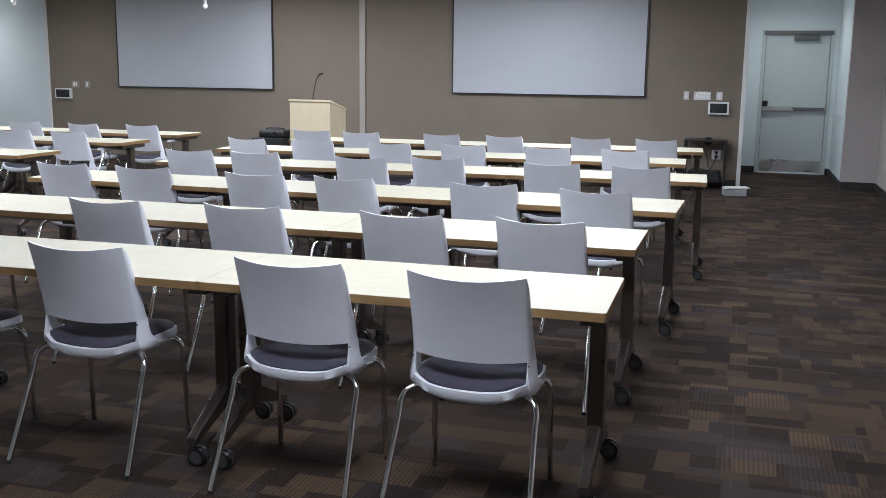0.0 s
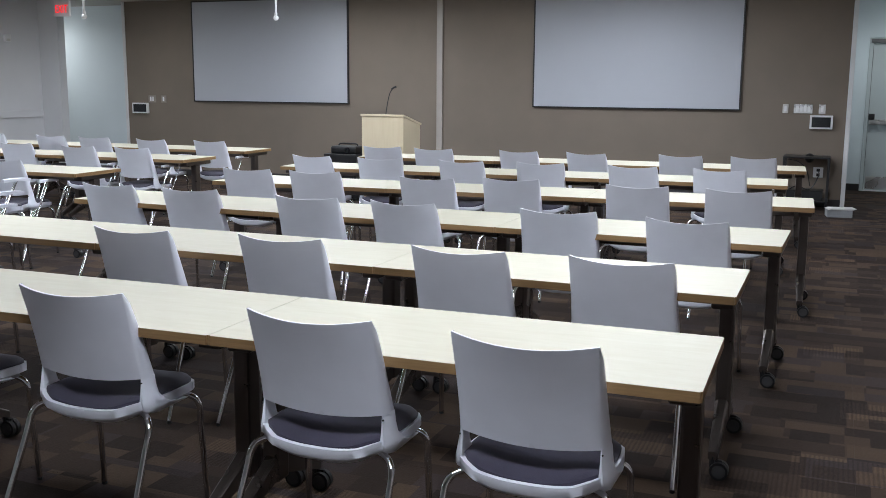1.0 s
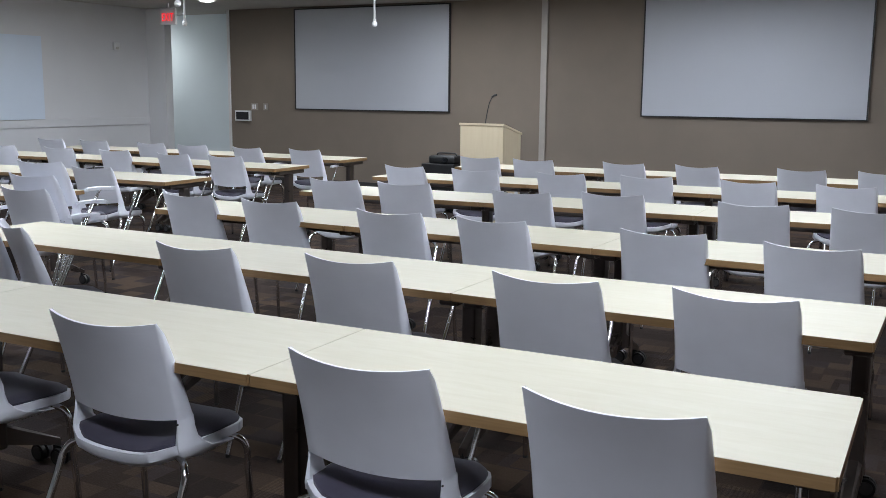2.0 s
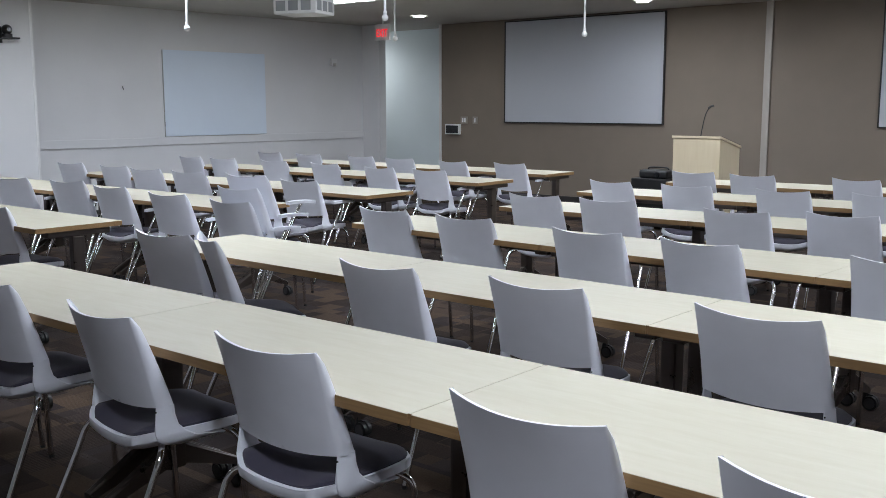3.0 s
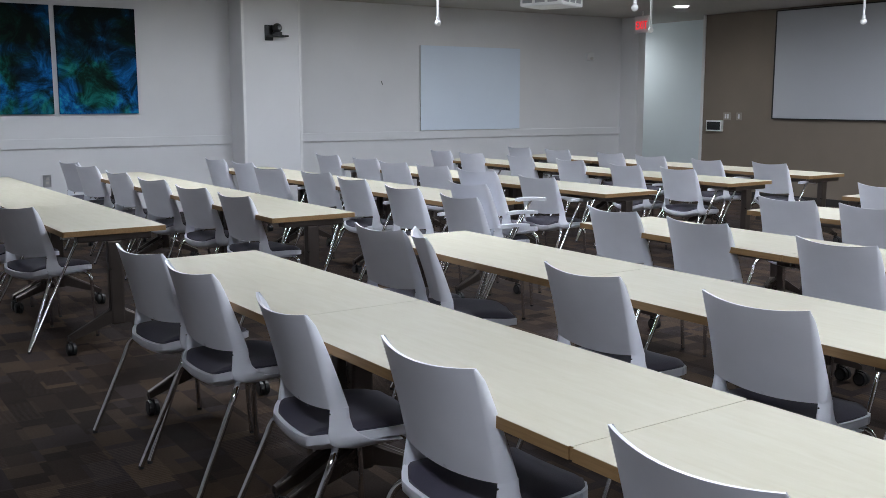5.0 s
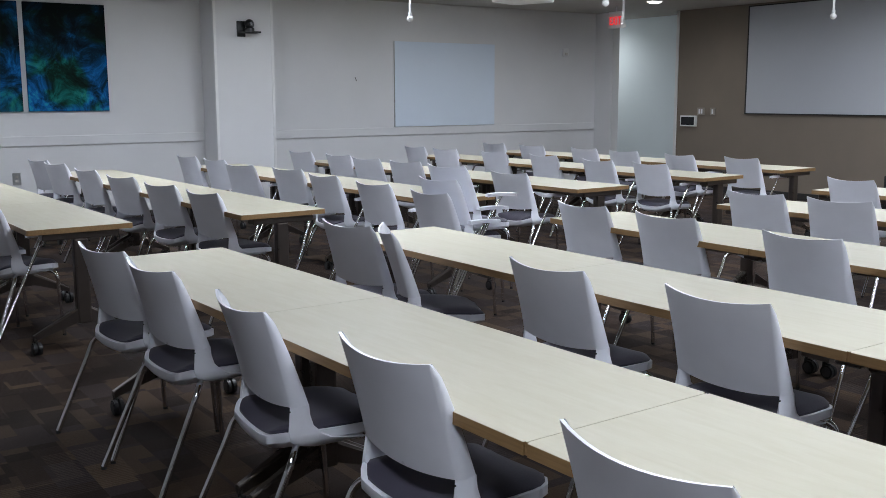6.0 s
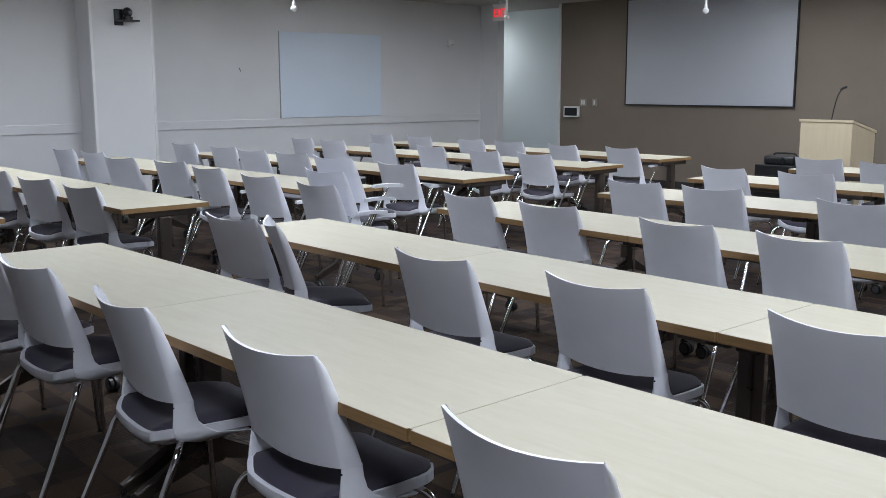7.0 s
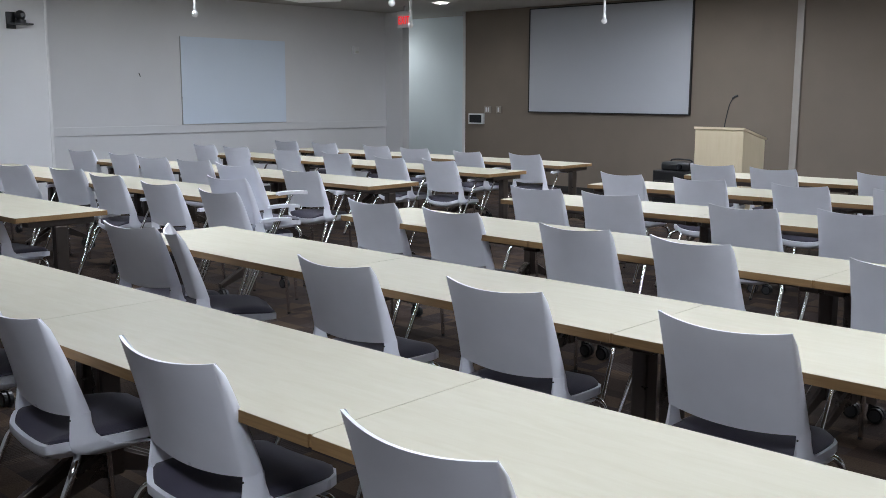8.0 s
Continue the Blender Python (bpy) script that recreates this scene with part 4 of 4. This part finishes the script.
lt.matrix_basis = pose(0, -0.026, 0.055, 90, 0, 0) @ Matrix.Diagonal((0.62, 1, 1, 1))
lt["label"] = "glowing red letters"

pr = thing("ceiling_projector", pose(-6.95, 6.64, 2.32, 0, 0, 20), "white ceiling projector with grey side vents", "projector")
body = part("housing", boxm(-0.22, 0.22, -0.19, 0.19, 0.0, 0.16, 0.018, 3), M_TRIM, pr)
for k in range(3):
    part("vent", boxm(-0.19 + 0.13 * k, -0.09 + 0.13 * k, -0.1935, -0.1905, 0.03, 0.12, 0.001, 1), M_CARD, body, "grey vent grille")
for k in range(3):
    part("vent", boxm(0.2205, 0.2235, -0.16 + 0.11 * k, -0.08 + 0.11 * k, 0.03, 0.12, 0.001, 1), M_CARD, body, "grey vent grille")
part("lens", disc(bmesh.new(), (0.05, 0.21, 0.08), "y", 0.05, 0.03, 20), M_GLASS, body, "dark glass lens")
part("mount_pole", tube(bmesh.new(), [(0, 0, 0.16), (0, 0, Z_C - 2.32 - 0.002)], 0.025, 10), M_TRIM, pr)

# ---- carpet tiles ----
TILE = 0.61
tile_mesh = mesh_of("carpet_tile", boxm(-TILE / 2 + 0.0003, TILE / 2 - 0.0003, -TILE / 2 + 0.0003, TILE / 2 - 0.0003, -0.0055, 0.0), M_CARPET)
rest = bmesh.new()
near_n = 0
nx = int((X_R + 0.2 - ALC_X) / TILE) + 1
ny = int((DOOR_Y + 0.1 - Y_B) / TILE) + 1
for j in range(ny):
    for i in range(nx):
        x, y = X_R + 0.1 - TILE * (i + 0.5), Y_B + TILE * (j + 0.5)
        if x < X_L - 0.3 and y < ALC_Y - 0.4:
            continue
        if near_n < 300 and ((x > -5.6 and 1.4 < y < 14.5)):
            ob = new("carpet_tile", tile_mesh)
            ob.parent = FLOOR
            ob.location = (x, y, FZ)
            near_n += 1
        else:
            box(rest, x - TILE / 2 + 0.0003, x + TILE / 2 - 0.0003, y - TILE / 2 + 0.0003, y + TILE / 2 - 0.0003, FZ - 0.0055, FZ)
ob = part("carpet_tiles", rest, M_CARPET, FLOOR)
ob["kind"] = "stuff"
